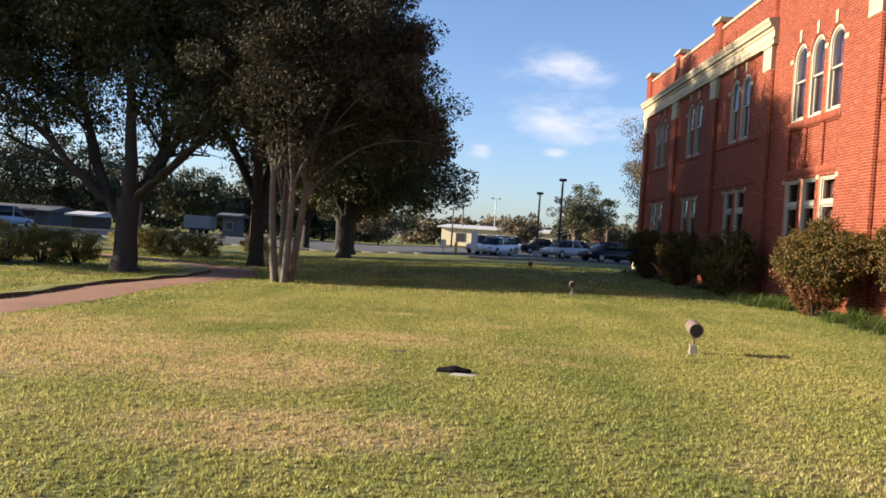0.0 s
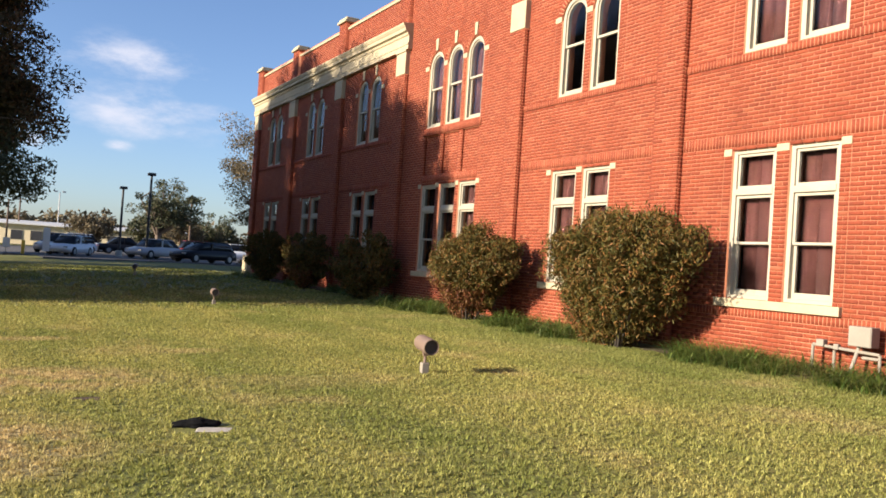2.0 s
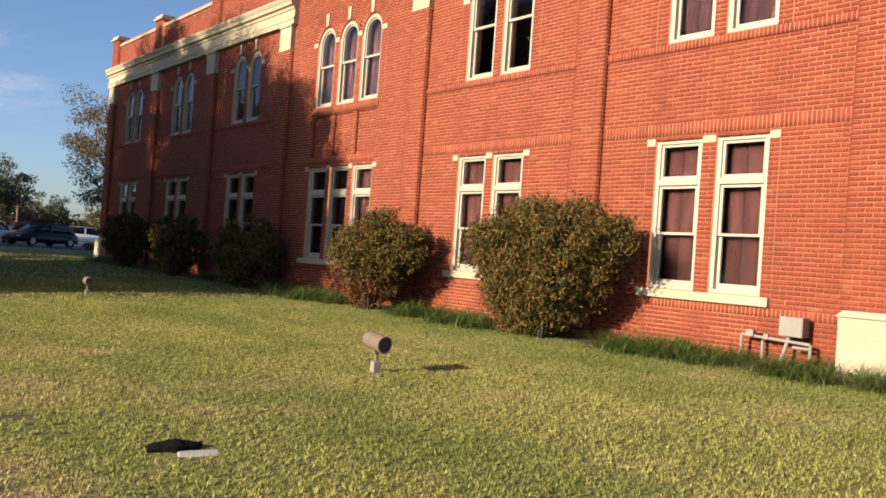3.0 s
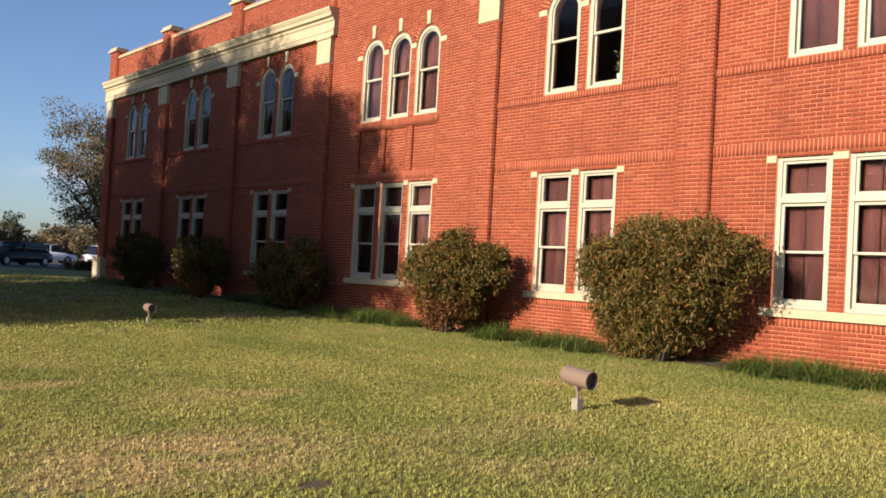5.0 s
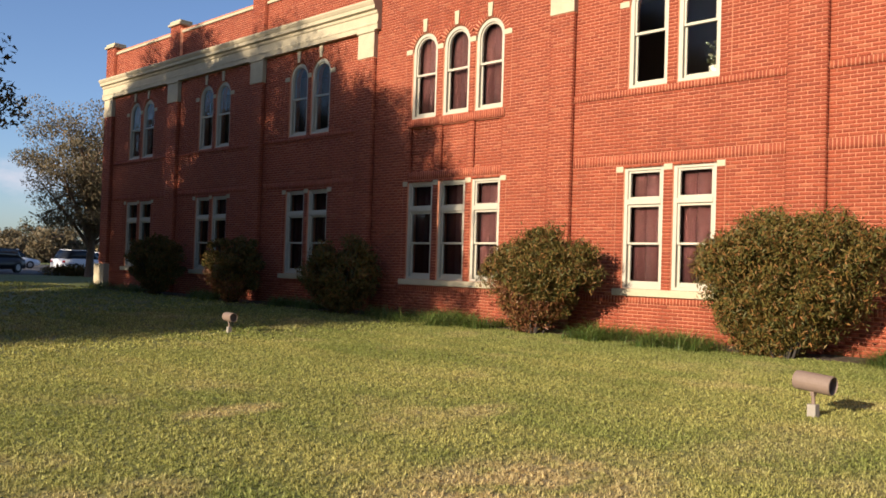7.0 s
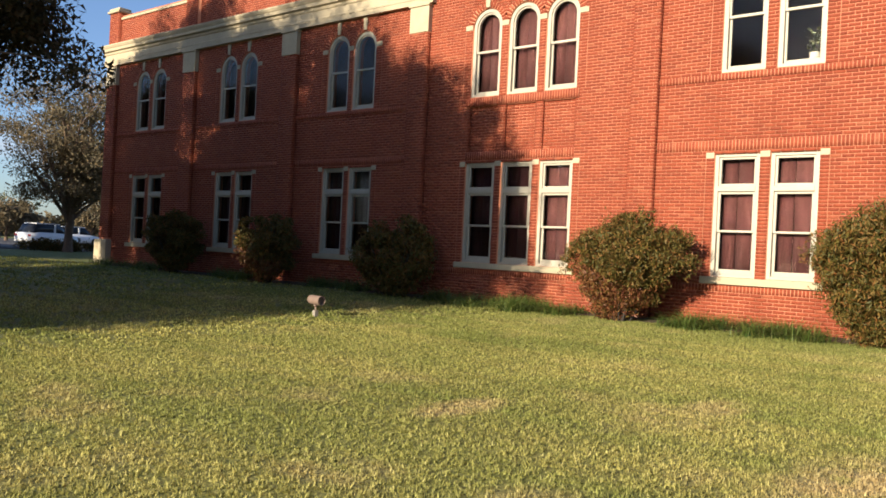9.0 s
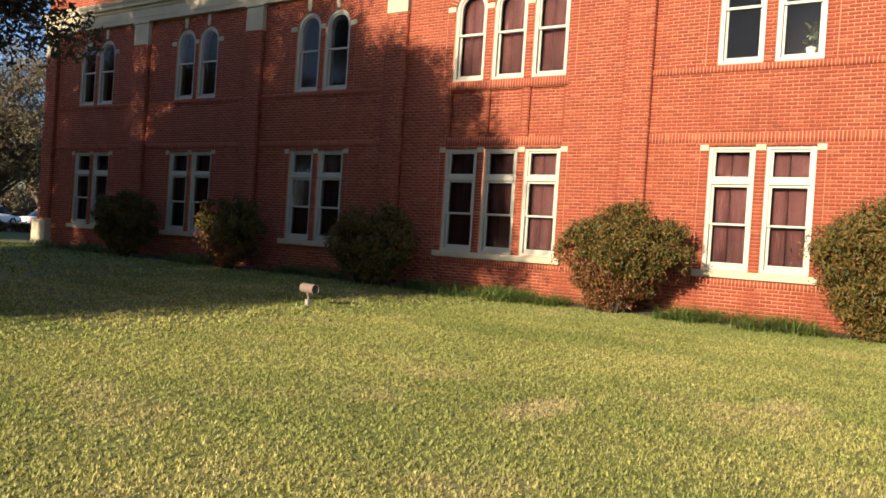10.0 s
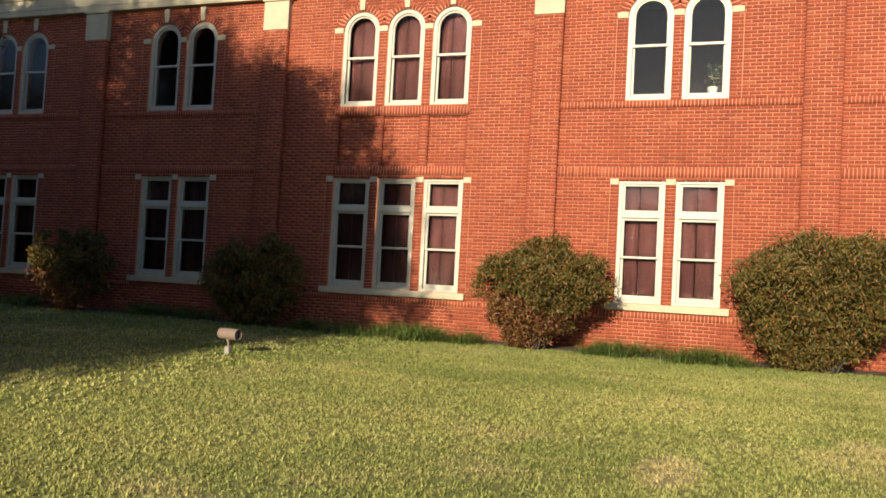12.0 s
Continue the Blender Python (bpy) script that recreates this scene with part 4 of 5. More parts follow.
# unseen row to the west, added so the windows mirror less bright sky
for i, (tx, ty, s) in enumerate(((-58, -14, 1.0), (-56, -4, 1.15), (-59, 6, 1.1), (-56, 15, 1.2), (-59, 24, 1.05), (-57, 33, 1.15), (-58, 42, 1.2), (-56, 51, 1.1), (-60, 60, 1.2), (-62, 70, 1.1), (-58, 79, 1.2), (-60, 88, 1.15))):
    tree("street_tree", tx, ty, 0.3, 2.0, ((0, 0, 5.6 * s, 5.6 * s, 5.4 * s, 4.2 * s),), 6, 8000, 0.6, M_BARK, M_TAN if i % 2 else M_FAR, 160 + i, "broad unseen tree along the street, added to darken window reflections", clumps=90, clump=0.9)
# trees beyond the parking lot and at the building's far corner
tree("live_oak_tree", 14.2, 92.0, 0.28, 2.2, ((0, 0, 5.2, 3.9, 3.6, 1.5), (2.0, 0, 4.2, 2.2, 2.6, 1.1)), 14, 9000, 0.24, M_SMOOTH_BARK, M_FAR, 21, "live oak with pale limbs in the parking lot", clumps=95, clump=0.45)
tree("ash_tree", 15.2, 55.0, 0.22, 2.0, ((0.3, 0, 5.8, 4.0, 3.6, 3.4), (-1.2, 0, 4.2, 2.6, 2.6, 1.8)), 30, 40000, 0.13, M_TWIG, M_TAN, 22, "half-bare tree with thin tan leaves behind the building", clumps=160, clump=0.5)
tree("ash_tree", 24.0, 66.0, 0.18, 1.8, ((0, 0, 4.4, 3.2, 3.0, 2.2),), 16, 9000, 0.2, M_TWIG, M_TAN, 23, "half-bare tree with thin tan leaves by the lot", clumps=120, clump=0.5)
for i, (tx, ty, s, mt) in enumerate(((10.5, 117, 1.0, M_TAN), (-9.0, 120, 1.1, M_TAN), (-14.0, 122, 1.2, M_FAR), (22, 120, 1.0, M_TAN), (27, 124, 1.1, M_FAR), (33, 118, 1.0, M_TAN), (40, 124, 1.15, M_FAR), (48, 116, 1.1, M_TAN), (56, 112, 1.0, M_FAR), (66, 110, 1.1, M_TAN), (30, 98, 0.8, M_TAN), (44, 92, 0.85, M_TAN), (19, 126, 1.0, M_FAR))):
    tree("lot_tree", tx, ty, 0.16, 1.3, ((0, 0, 2.9 * s, 3.1 * s, 2.8 * s, 1.5 * s),), 6, 3200, 0.36, M_TWIG, mt, 40 + i, "low rounded tree on the far side of the lot", clumps=60, clump=0.5)
for i, (tx, ty, s) in enumerate(((-61, 118, 1.3), (-53, 122, 1.35), (-45, 120, 1.2), (-38, 129, 1.0), (-28, 124, 0.85), (-23, 124, 0.9), (-67, 112, 1.1), (-18, 128, 0.8), (-75, 100, 1.1), (-80, 84, 1.1))):
    tree("street_tree", tx, ty, 0.3, 2.0, ((0, 0, 5.6 * s, 5.4 * s, 4.0 * s, 3.9 * s),), 6, 6000, 0.5, M_BARK, M_FAR if i % 3 else M_OAK, 60 + i, "broad dark green tree beyond the street", clumps=90, clump=0.95)


def tree_line(name, x0, x1, y, step, h0, h1, seed, material, label):
    """A far row of trees run together, of uneven height."""
    rng = np.random.default_rng(seed)
    cs = []
    x = x0
    while x < x1:
        h, w = rng.uniform(h0, h1), rng.uniform(0.8, 1.4) * step
        for i in range(26):
            c = np.array([x + rng.uniform(-w, w), y + rng.uniform(-2.5, 2.5), h * rng.uniform(0.08, 0.9)])
            cs.append(c + rng.normal(0, 1, (34, 3)) * np.array([0.9, 0.9, 0.55]))
        x += step
    tagged(link(name, small_leaves(name, np.concatenate(cs), 0.8, 0.7, material, rng)), label, "far trees", kind="stuff")


tree_line("far_woods", -150, -6, 150, 4.0, 4.5, 8.5, 300, M_FAR, "distant dark green tree line beyond the street")
tree_line("far_woods", -4, 170, 165, 4.0, 3.5, 6.5, 301, M_TAN, "distant tan and green tree line beyond the lot")

# ---------------------------------------------------------------- shrubs and border
def shrub(name, x, y, rx, ry, z1, n, leaf, material, seed, label, low_material=None, foot=0.52, z0=0.0, group="", slim=0.30, lean=0.0):
    """A clipped round shrub: twigs from the base and leaves packed towards its uneven surface."""
    rng = np.random.default_rng(seed)
    zg = float(gz(x, y))
    top = empty(name, x, y, zg)
    h = z1 - zg
    lines = []
    for i in range(22):
        a, r = rng.uniform(0, 2 * math.pi), rng.uniform(0.2, 0.95)
        e = np.array([math.cos(a) * r * rx * 0.85, math.sin(a) * r * ry * 0.85, h * rng.uniform(0.45, 0.9)])
        lines.append((bent((e[0] * 0.15, e[1] * 0.15, -0.03), e, rng, 5, 0.3), np.linspace(0.022, 0.006, 5)))
    link("woody_base", tubes("woody_base", lines, M_BARK, 5), top)
    k = max(60, n // 130)
    d = rng.normal(size=(k, 3))
    d /= np.linalg.norm(d, axis=1)[:, None]
    d[:, 2] = np.maximum(d[:, 2], -0.92)
    big = 0.98 + 0.07 * np.sin(d[:, 0] * 3.1 + seed) + 0.045 * np.sin(d[:, 1] * 6.3 + 2 * seed) + 0.04 * np.sin(d[:, 2] * 5 + seed)
    r = big * np.where(rng.uniform(size=k) < 0.72, rng.uniform(0.78, 1.07, k), rng.uniform(0.35, 0.8, k))
    zz = d[:, 2]
    width = np.where(zz < 0.1, 1 - (1 - foot) * np.clip(0.1 - zz, 0, 1) ** 0.9, 1.0)
    sq = np.sign(zz) * np.abs(zz) ** 0.8
    size = 0.15 * (rx + ry) * 0.5 + 0.04
    hub = np.column_stack([d[:, 0] * r * (rx - size * 0.6) * width, d[:, 1] * r * (ry - size * 0.6) * width, h * 0.5 + sq * r * (h * 0.5 - size * 0.4)])
    pick = rng.integers(0, k, n)
    e = rng.normal(size=(n, 3))
    e *= rng.uniform(size=(n, 1)) ** 0.45 / np.linalg.norm(e, axis=1)[:, None]
    out = e * size * rng.uniform(0.55, 1.4, (k, 1))[pick] * np.array([1, 1, 0.8])
    sprig = rng.uniform(size=n) < 0.035
    out[sprig] *= rng.uniform(1.2, 1.9, (int(sprig.sum()), 1))
    c = hub[pick] + out
    c[:, 1] += lean * (c[:, 2] / h - 0.5)
    c = c[(c[:, 2] > 0.01 + z0)]
    if low_material is None:
        link("foliage", leaves("foliage", c, leaf, slim, material, rng, 0.8), top)
    else:
        m = (c[:, 2] < h * (0.42 + 0.1 * np.sin(c[:, 1] * 3.0))) & (rng.uniform(size=len(c)) < 0.75) & (c[:, 1] * 0.5 - c[:, 0] > -0.3)
        link("foliage", leaves("foliage", c[~m], leaf, slim, material, rng, 0.8), top)
        link("bronze_foliage", leaves("bronze_foliage", c[m], leaf, slim, low_material, rng, 0.8), top, "bronze and reddish lower leaves")
    tagged(top, label, "shrub", group)
    return top


S = "shrubs along the wall"
shrub("round_shrub", 8.40, 13.88, 1.06, 1.70, 2.64, 84000, 0.088, M_SHRUB, 31, "large round clipped shrub with glossy olive leaves", group=S, slim=0.24, foot=0.46, lean=-0.6)
shrub("round_shrub", 8.38, 18.80, 1.0, 1.26, 2.30, 60000, 0.080, M_SHRUB, 32, "round clipped shrub with bronze lower leaves", M_BRONZE, group=S, slim=0.25, foot=0.45, lean=-0.35)
shrub("round_shrub", 8.40, 24.85, 0.98, 1.14, 2.18, 20000, 0.11, M_SHRUB, 33, "round clipped shrub in tree shade by the wall", group=S)
shrub("round_shrub", 8.42, 29.75, 0.92, 1.08, 2.22, 19000, 0.11, M_SHRUB, 34, "round clipped shrub in tree shade with red stems", M_BRONZE, group=S)
shrub("round_shrub", 8.42, 34.30, 0.90, 1.12, 2.22, 19000, 0.11, M_SHRUB, 35, "round clipped shrub in tree shade by the wall", group=S)
H = "hedge shrubs by the path"
for i, (hx, hy, r, h) in enumerate(((-15.4, 26.0, 1.05, 1.15), (-14.4, 26.5, 1.1, 1.2), (-13.4, 27.0, 1.1, 1.25), (-12.5, 27.6, 1.05, 1.2), (-11.7, 28.4, 0.95, 1.1), (-13.8, 39.0, 1.1, 1.2), (-12.9, 39.6, 1.15, 1.25), (-12.0, 40.2, 1.15, 1.25), (-11.1, 41.2, 1.05, 1.15), (-9.6, 45.5, 0.95, 1.05))):
    shrub("hedge_shrub", hx, hy, r, r, h - 0.22, 4200, 0.085, M_HEDGE, 80 + i, "loose shrub with yellow-green and tan leaves", group=H, foot=0.9, slim=0.5)
shrub("low_shrub", 16.0, 56.6, 3.2, 0.6, 0.98, 6000, 0.12, M_SHRUB, 96, "low dark clipped hedge at the lot's edge", foot=0.95, slim=0.5)


def blades(name, xy, length, width, material, rng, lean=0.6, segs=3):
    """Arching strap leaves rooted on the ground."""
    k = len(xy)
    z = gz(xy[:, 0], xy[:, 1])
    a = rng.uniform(0, 2 * math.pi, k)
    dirs = np.column_stack([np.cos(a), np.sin(a)])
    side = np.column_stack([-np.sin(a), np.cos(a)])
    ln = length * rng.uniform(0.55, 1.2, k)
    bow = lean * rng.uniform(0.3, 1.3, k)
    cols = []
    for s in range(segs + 1):
        t = s / segs
        out, up = ln * bow * t * t, ln * (t - 0.42 * bow * t * t)
        c = np.column_stack([xy + dirs * out[:, None], z + up - 0.01])
        w = (width * (1 - 0.85 * t) * 0.5)
        off = np.column_stack([side * w, np.zeros(k)])
        cols += [c - off, c + off]
    v = np.stack(cols, 1).reshape(-1, 3)
    o = (np.arange(k) * 2 * (segs + 1))[:, None]
    f = np.concatenate([o + np.array([[2 * s, 2 * s + 1, 2 * s + 3, 2 * s + 2]]) for s in range(segs)])
    return mesh_from(name, v, f, material)


rng_b = np.random.default_rng(77)
roots = []
for y0, y1, x0, x1, k, dens in ((20.0, 22.9, 7.8, 9.1, 22, 1.0), (15.2, 17.7, 8.1, 9.1, 19, 1.0), (7.6, 12.4, 8.35, 9.2, 30, 1.2), (26.0, 28.6, 8.4, 9.2, 9, 0.9), (31.0, 33.2, 8.4, 9.2, 8, 0.9), (35.6, 40.0, 8.4, 9.2, 10, 0.8), (23.0, 23.8, 8.4, 9.2, 4, 1.0), (11.6, 12.6, 8.1, 8.8, 5, 0.8)):
    for i in range(k):
        c = np.array([rng_b.uniform(x0, x1), rng_b.uniform(y0, y1)])
        roots.append(c + rng_b.normal(0, 0.13, (int(130 * dens), 2)))
roots = np.concatenate(roots)
roots = roots[(roots[:, 0] < 9.4)]
tagged(link("border_grass", blades("border_grass", roots, 0.42, 0.016, M_BORDER, rng_b, 1.7)), "dark green strap-leaved border grass along the wall", "border grass", kind="stuff")
soil = sheet("planting_bed", np.array([8.55, 8.8, 9.1, 9.46]), np.arange(4, 41, 0.5), 0.008, M_SOIL)
tagged(soil, "narrow bed of dark soil at the foot of the wall", "soil", kind="structure")


# ---------------------------------------------------------------- mown grass
def lawn_blades(name, x0, x1, y0, y1, n, length, width, seed):
    rng = np.random.default_rng(seed)
    m = n // 8
    heart = np.column_stack([rng.uniform(x0, x1, m), rng.uniform(y0, y1, m)]) + np.clip(rng.normal(0, 0.35, (m, 2)), -0.9, 0.9)
    tuft = rng.integers(0, m, n)
    off = rng.normal(0, 0.0125 * length / 0.04, (n, 2))
    xy = heart[tuft] + off
    keep = (xy[:, 0] < 8.62) | (xy[:, 1] < 3.6)
    for i in range(0, len(PATH_L), 2):
        p = PATH_L[i]
        keep &= ((xy - p) ** 2).sum(1) > (PATH_HALF + 0.03) ** 2
    for cx, cy, rx, ry in BARE:
        keep &= (((xy[:, 0] - cx) / rx) ** 2 + ((xy[:, 1] - cy) / ry) ** 2) > 1
    xy, off, tuft = xy[keep], off[keep], tuft[keep]
    k = len(xy)
    z = gz(xy[:, 0], xy[:, 1])
    a = np.arctan2(off[:, 1], off[:, 0]) + rng.normal(0, 0.7, k)
    ln = length * rng.uniform(0.5, 1.3, k) * rng.uniform(0.65, 1.35, m)[tuft]
    out = ln * rng.uniform(0.15, 0.75, k)
    up = ln * rng.uniform(0.4, 1.0, k)
    w = width * rng.uniform(0.8, 1.7, k) * 0.5
    side = np.column_stack([-np.sin(a) * w, np.cos(a) * w, np.zeros(k)])
    base = np.column_stack([xy, z - 0.004])
    tip = base + np.column_stack([np.cos(a) * out, np.sin(a) * out, up])
    v = np.stack([base - side, base + side, tip], 1).reshape(-1, 3)
    f = np.arange(k * 3).reshape(-1, 3)
    tagged(link(name, mesh_from(name, v, f, M_BLADE)), "short mown grass blades, green with straw-coloured tips", "grass", kind="stuff")


PIT = (0.50, 9.20)
BARE = ((PIT[0] + 0.02, PIT[1], 0.24, 0.20), (-0.15, 10.70, 0.14, 0.07), (3.66, 11.62, 0.07, 0.07))
lawn_blades("grass", -3.6, 8.62, 3.4, 9.0, 370000, 0.033, 0.0105, 1)
lawn_blades("grass", -6.6, 8.62, 9.0, 15.0, 580000, 0.032, 0.0105, 2)
lawn_blades("grass", -5.0, 8.62, 15.0, 21.0, 440000, 0.032, 0.0115, 3)
lawn_blades("grass", -12.0, 8.62, 21.0, 28.0, 150000, 0.045, 0.025, 4)
lawn_blades("grass", -12.0, -5.0, 12.0, 21.0, 60000, 0.045, 0.025, 8)
lawn_blades("grass", -16.0, 8.62, 28.0, 46.0, 90000, 0.055, 0.045, 6)

# ---------------------------------------------------------------- flood lamps in the lawn
def flood_lamp(name, x, y, turn, tip, label, size=1.0):
    top = empty(name, x, y, float(gz(x, y)), turn)
    top.scale = (size, size, size)
    part("post", boxed(-0.045, 0.045, -0.045, 0.045, -0.03, 0.125, bevel=0.008), M_GALV, top, "pale square concrete-coloured post")
    bm = rod(bmesh.new(), (0, 0, 0.12), (0, 0, 0.27), 0.018, 0.018, 10)
    box(bm, -0.03, 0.03, -0.02, 0.02, 0.205, 0.235, 0.004)
    rod(bm, (-0.035, 0, 0.25), (0.035, 0, 0.25), 0.022, None, 12)
    part("knuckle", bm, M_LAMP, top)
    axis = Matrix.Translation((0, 0, 0.338)) @ Matrix.Rotation(radians(tip), 4, "X")
    head = bmesh.new()
    prof = ((0.185, 0.078), (0.18, 0.09), (0.15, 0.096), (-0.195, 0.096), (-0.20, 0.088), (-0.14, 0.084))
    k = 24
    rings = [[head.verts.new(axis @ Vector((r * math.cos(2 * math.pi * i / k), s, r * math.sin(2 * math.pi * i / k)))) for i in range(k)] for s, r in prof]
    for a, b in zip(rings, rings[1:]):
        for i in range(k):
            head.faces.new((a[i], a[(i + 1) % k], b[(i + 1) % k], b[i]))
    head.faces.new(rings[0])
    part("head", head, M_LAMP, top, "bronze-brown cylindrical lamp head")
    lens = bmesh.new()
    bmesh.ops.create_cone(lens, cap_ends=True, segments=24, radius1=0.083, radius2=0.083, depth=0.01, matrix=axis @ Matrix.Translation((0, -0.145, 0)) @ Matrix.Rotation(radians(90), 4, "X"))
    part("lens", lens, M_LENS, top, "dark lens deep in the head")
    tagged(top, label, "flood lamp", "flood lamps in the lawn")


flood_lamp("flood_lamp", 3.66, 11.62, -7, 4, "bronze cylinder flood lamp on a short square post")
flood_lamp("flood_lamp", 3.64, 22.24, -6, 1, "bronze cylinder flood lamp on a short square post", 0.86)
flood_lamp("flood_lamp", 4.0, 36.5, -15, 6, "bronze cylinder flood lamp standing in tree shade")

# valve pit with a pale concrete collar; a black mound paints the hole's shade
M_PIT_SHADE = mat("pit_shade_black", (0.006, 0.006, 0.006), 0.9, 0.2, 10, 60, 0.3, spec=0.1)


def roughened(bm, k):
    """Chipped, uneven edges."""
    for v in bm.verts:
        v.co.x += k * math.sin(v.co.y * 61 + v.co.z * 90)
        v.co.y += k * math.sin(v.co.x * 47 + 2)
    return bm


pit = empty("valve_box", PIT[0], PIT[1], float(gz(*PIT)), -12)
part("collar", roughened(boxed(-0.03, 0.24, -0.14, 0.02, -0.03, 0.006, bevel=0.012), 0.012), M_CONCRETE, pit, "pale concrete slab, half sunk in the grass")
bm = bmesh.new()
bmesh.ops.create_icosphere(bm, subdivisions=3, radius=1.0)
for v in bm.verts:
    f = 1 + 0.10 * math.sin(v.co.x * 7 + 1) + 0.08 * math.sin(v.co.y * 9 + v.co.z * 5)
    v.co = (-0.04 + v.co.x * 0.18 * f, 0.10 + v.co.y * 0.10 * f, 0.005 + v.co.z * 0.052 * f + 0.012 * v.co.x)
part("pit_shade", bm, M_PIT_SHADE, pit, "black mound in place of the open pit's shade")
tagged(pit, "valve box on a pale concrete slab, its pit shade a black mound", "valve box")
bare = bmesh.new()
bmesh.ops.create_circle(bare, cap_ends=True, segments=20, radius=1.0)
for v in bare.verts:
    f = 1 + 0.25 * math.sin(v.index * 2.3)
    v.co = (-0.15 + v.co.x * 0.17 * f, 10.70 + v.co.y * 0.09 * f, float(gz(-0.15, 10.70)) + 0.004)
tagged(part("bare_patch", bare, M_SOIL), "small bare patch of dark soil in the lawn", "bare soil", kind="structure")

# ---------------------------------------------------------------- fittings at the wall
meter = empty("utility_box", WX - 0.20, 9.86, 0.70)
part("cabinet", boxed(-0.09, 0.09, -0.17, 0.17, 0.0, 0.27, bevel=0.01), M_GALV, meter, "pale grey metal cabinet")
part("cabinet_lid", boxed(-0.098, -0.091, -0.16, 0.16, 0.01, 0.26, bevel=0.003), M_GALV, meter)
bm = rod(bmesh.new(), (0, 0.06, 0.0), (-0.12, 0.14, -0.50), 0.026, None, 12)
part("conduit", bm, M_GALV, meter)
tagged(meter, "pale grey metal utility box on pipes by the wall", "utility box")
pipes = empty("pipe_rack", WX - 0.22, 10.0, 0.0)
bm = bmesh.new()
for a, b in (((0, 0.62, 0.2), (0, 0.62, 0.66)), ((0, 0.62, 0.66), (0, -0.40, 0.62)), ((0, -0.40, 0.2), (0, -0.40, 0.62)), ((0, -0.15, 0.56), (0, -0.40, 0.56)), ((0.10, 0.35, 0.2), (0.10, 0.35, 0.60))):
    rod(bm, a, b, 0.022, None, 10)
part("pipe", bm, M_GALV, pipes)
part("valve", boxed(-0.05, 0.05, 0.42, 0.54, 0.64, 0.74, bevel=0.012), M_GALV, pipes)
part("valve", boxed(-0.035, 0.035, 0.20, 0.28, 0.62, 0.70, bevel=0.012), M_GALV, pipes)
tagged(pipes, "low rack of grey pipes with two small valves", "pipes")
cheek = empty("concrete_block", WX - 0.02, 8.35, 0.2)
part("block", boxed(-0.42, 0.0, -0.75, 0.80, -0.1, 0.84, bevel=0.012), M_STONE, cheek)
bm = boxed(-0.45, 0.0, -0.78, 0.83, 0.842, 0.93, bevel=0.012)
for v in bm.verts:
    if v.co.z > 0.90 and v.co.y > 0.7:
        v.co.y -= 0.09
part("coping", bm, M_STONE, cheek, "cream coping with a sloped end")
tagged(cheek, "smooth cream concrete block with a coping against the wall", "concrete block")

# a potted plant in an upper window
pot = empty("potted_plant", WX + 0.42, 15.90, UP_Z0 + 0.10)
bm = rod(bmesh.new(), (0, 0, 0), (0, 0, 0.20), 0.075, 0.10, 16)
part("pot", bm, M_WHITE, pot)
rp = np.random.default_rng(9)
part("ledge", boxed(-0.14, 0.16, -0.36, 0.42, -0.10, -0.001), M_ROOM, pot)
link("foliage", leaves("foliage", np.column_stack([rp.normal(0, 0.08, 90), rp.normal(-0.08, 0.11, 90), rp.uniform(0.22, 0.62, 90)]), 0.08, 0.5, M_OAK, rp), pot)
tagged(pot, "leafy plant in a white pot behind an upper window", "potted plant")


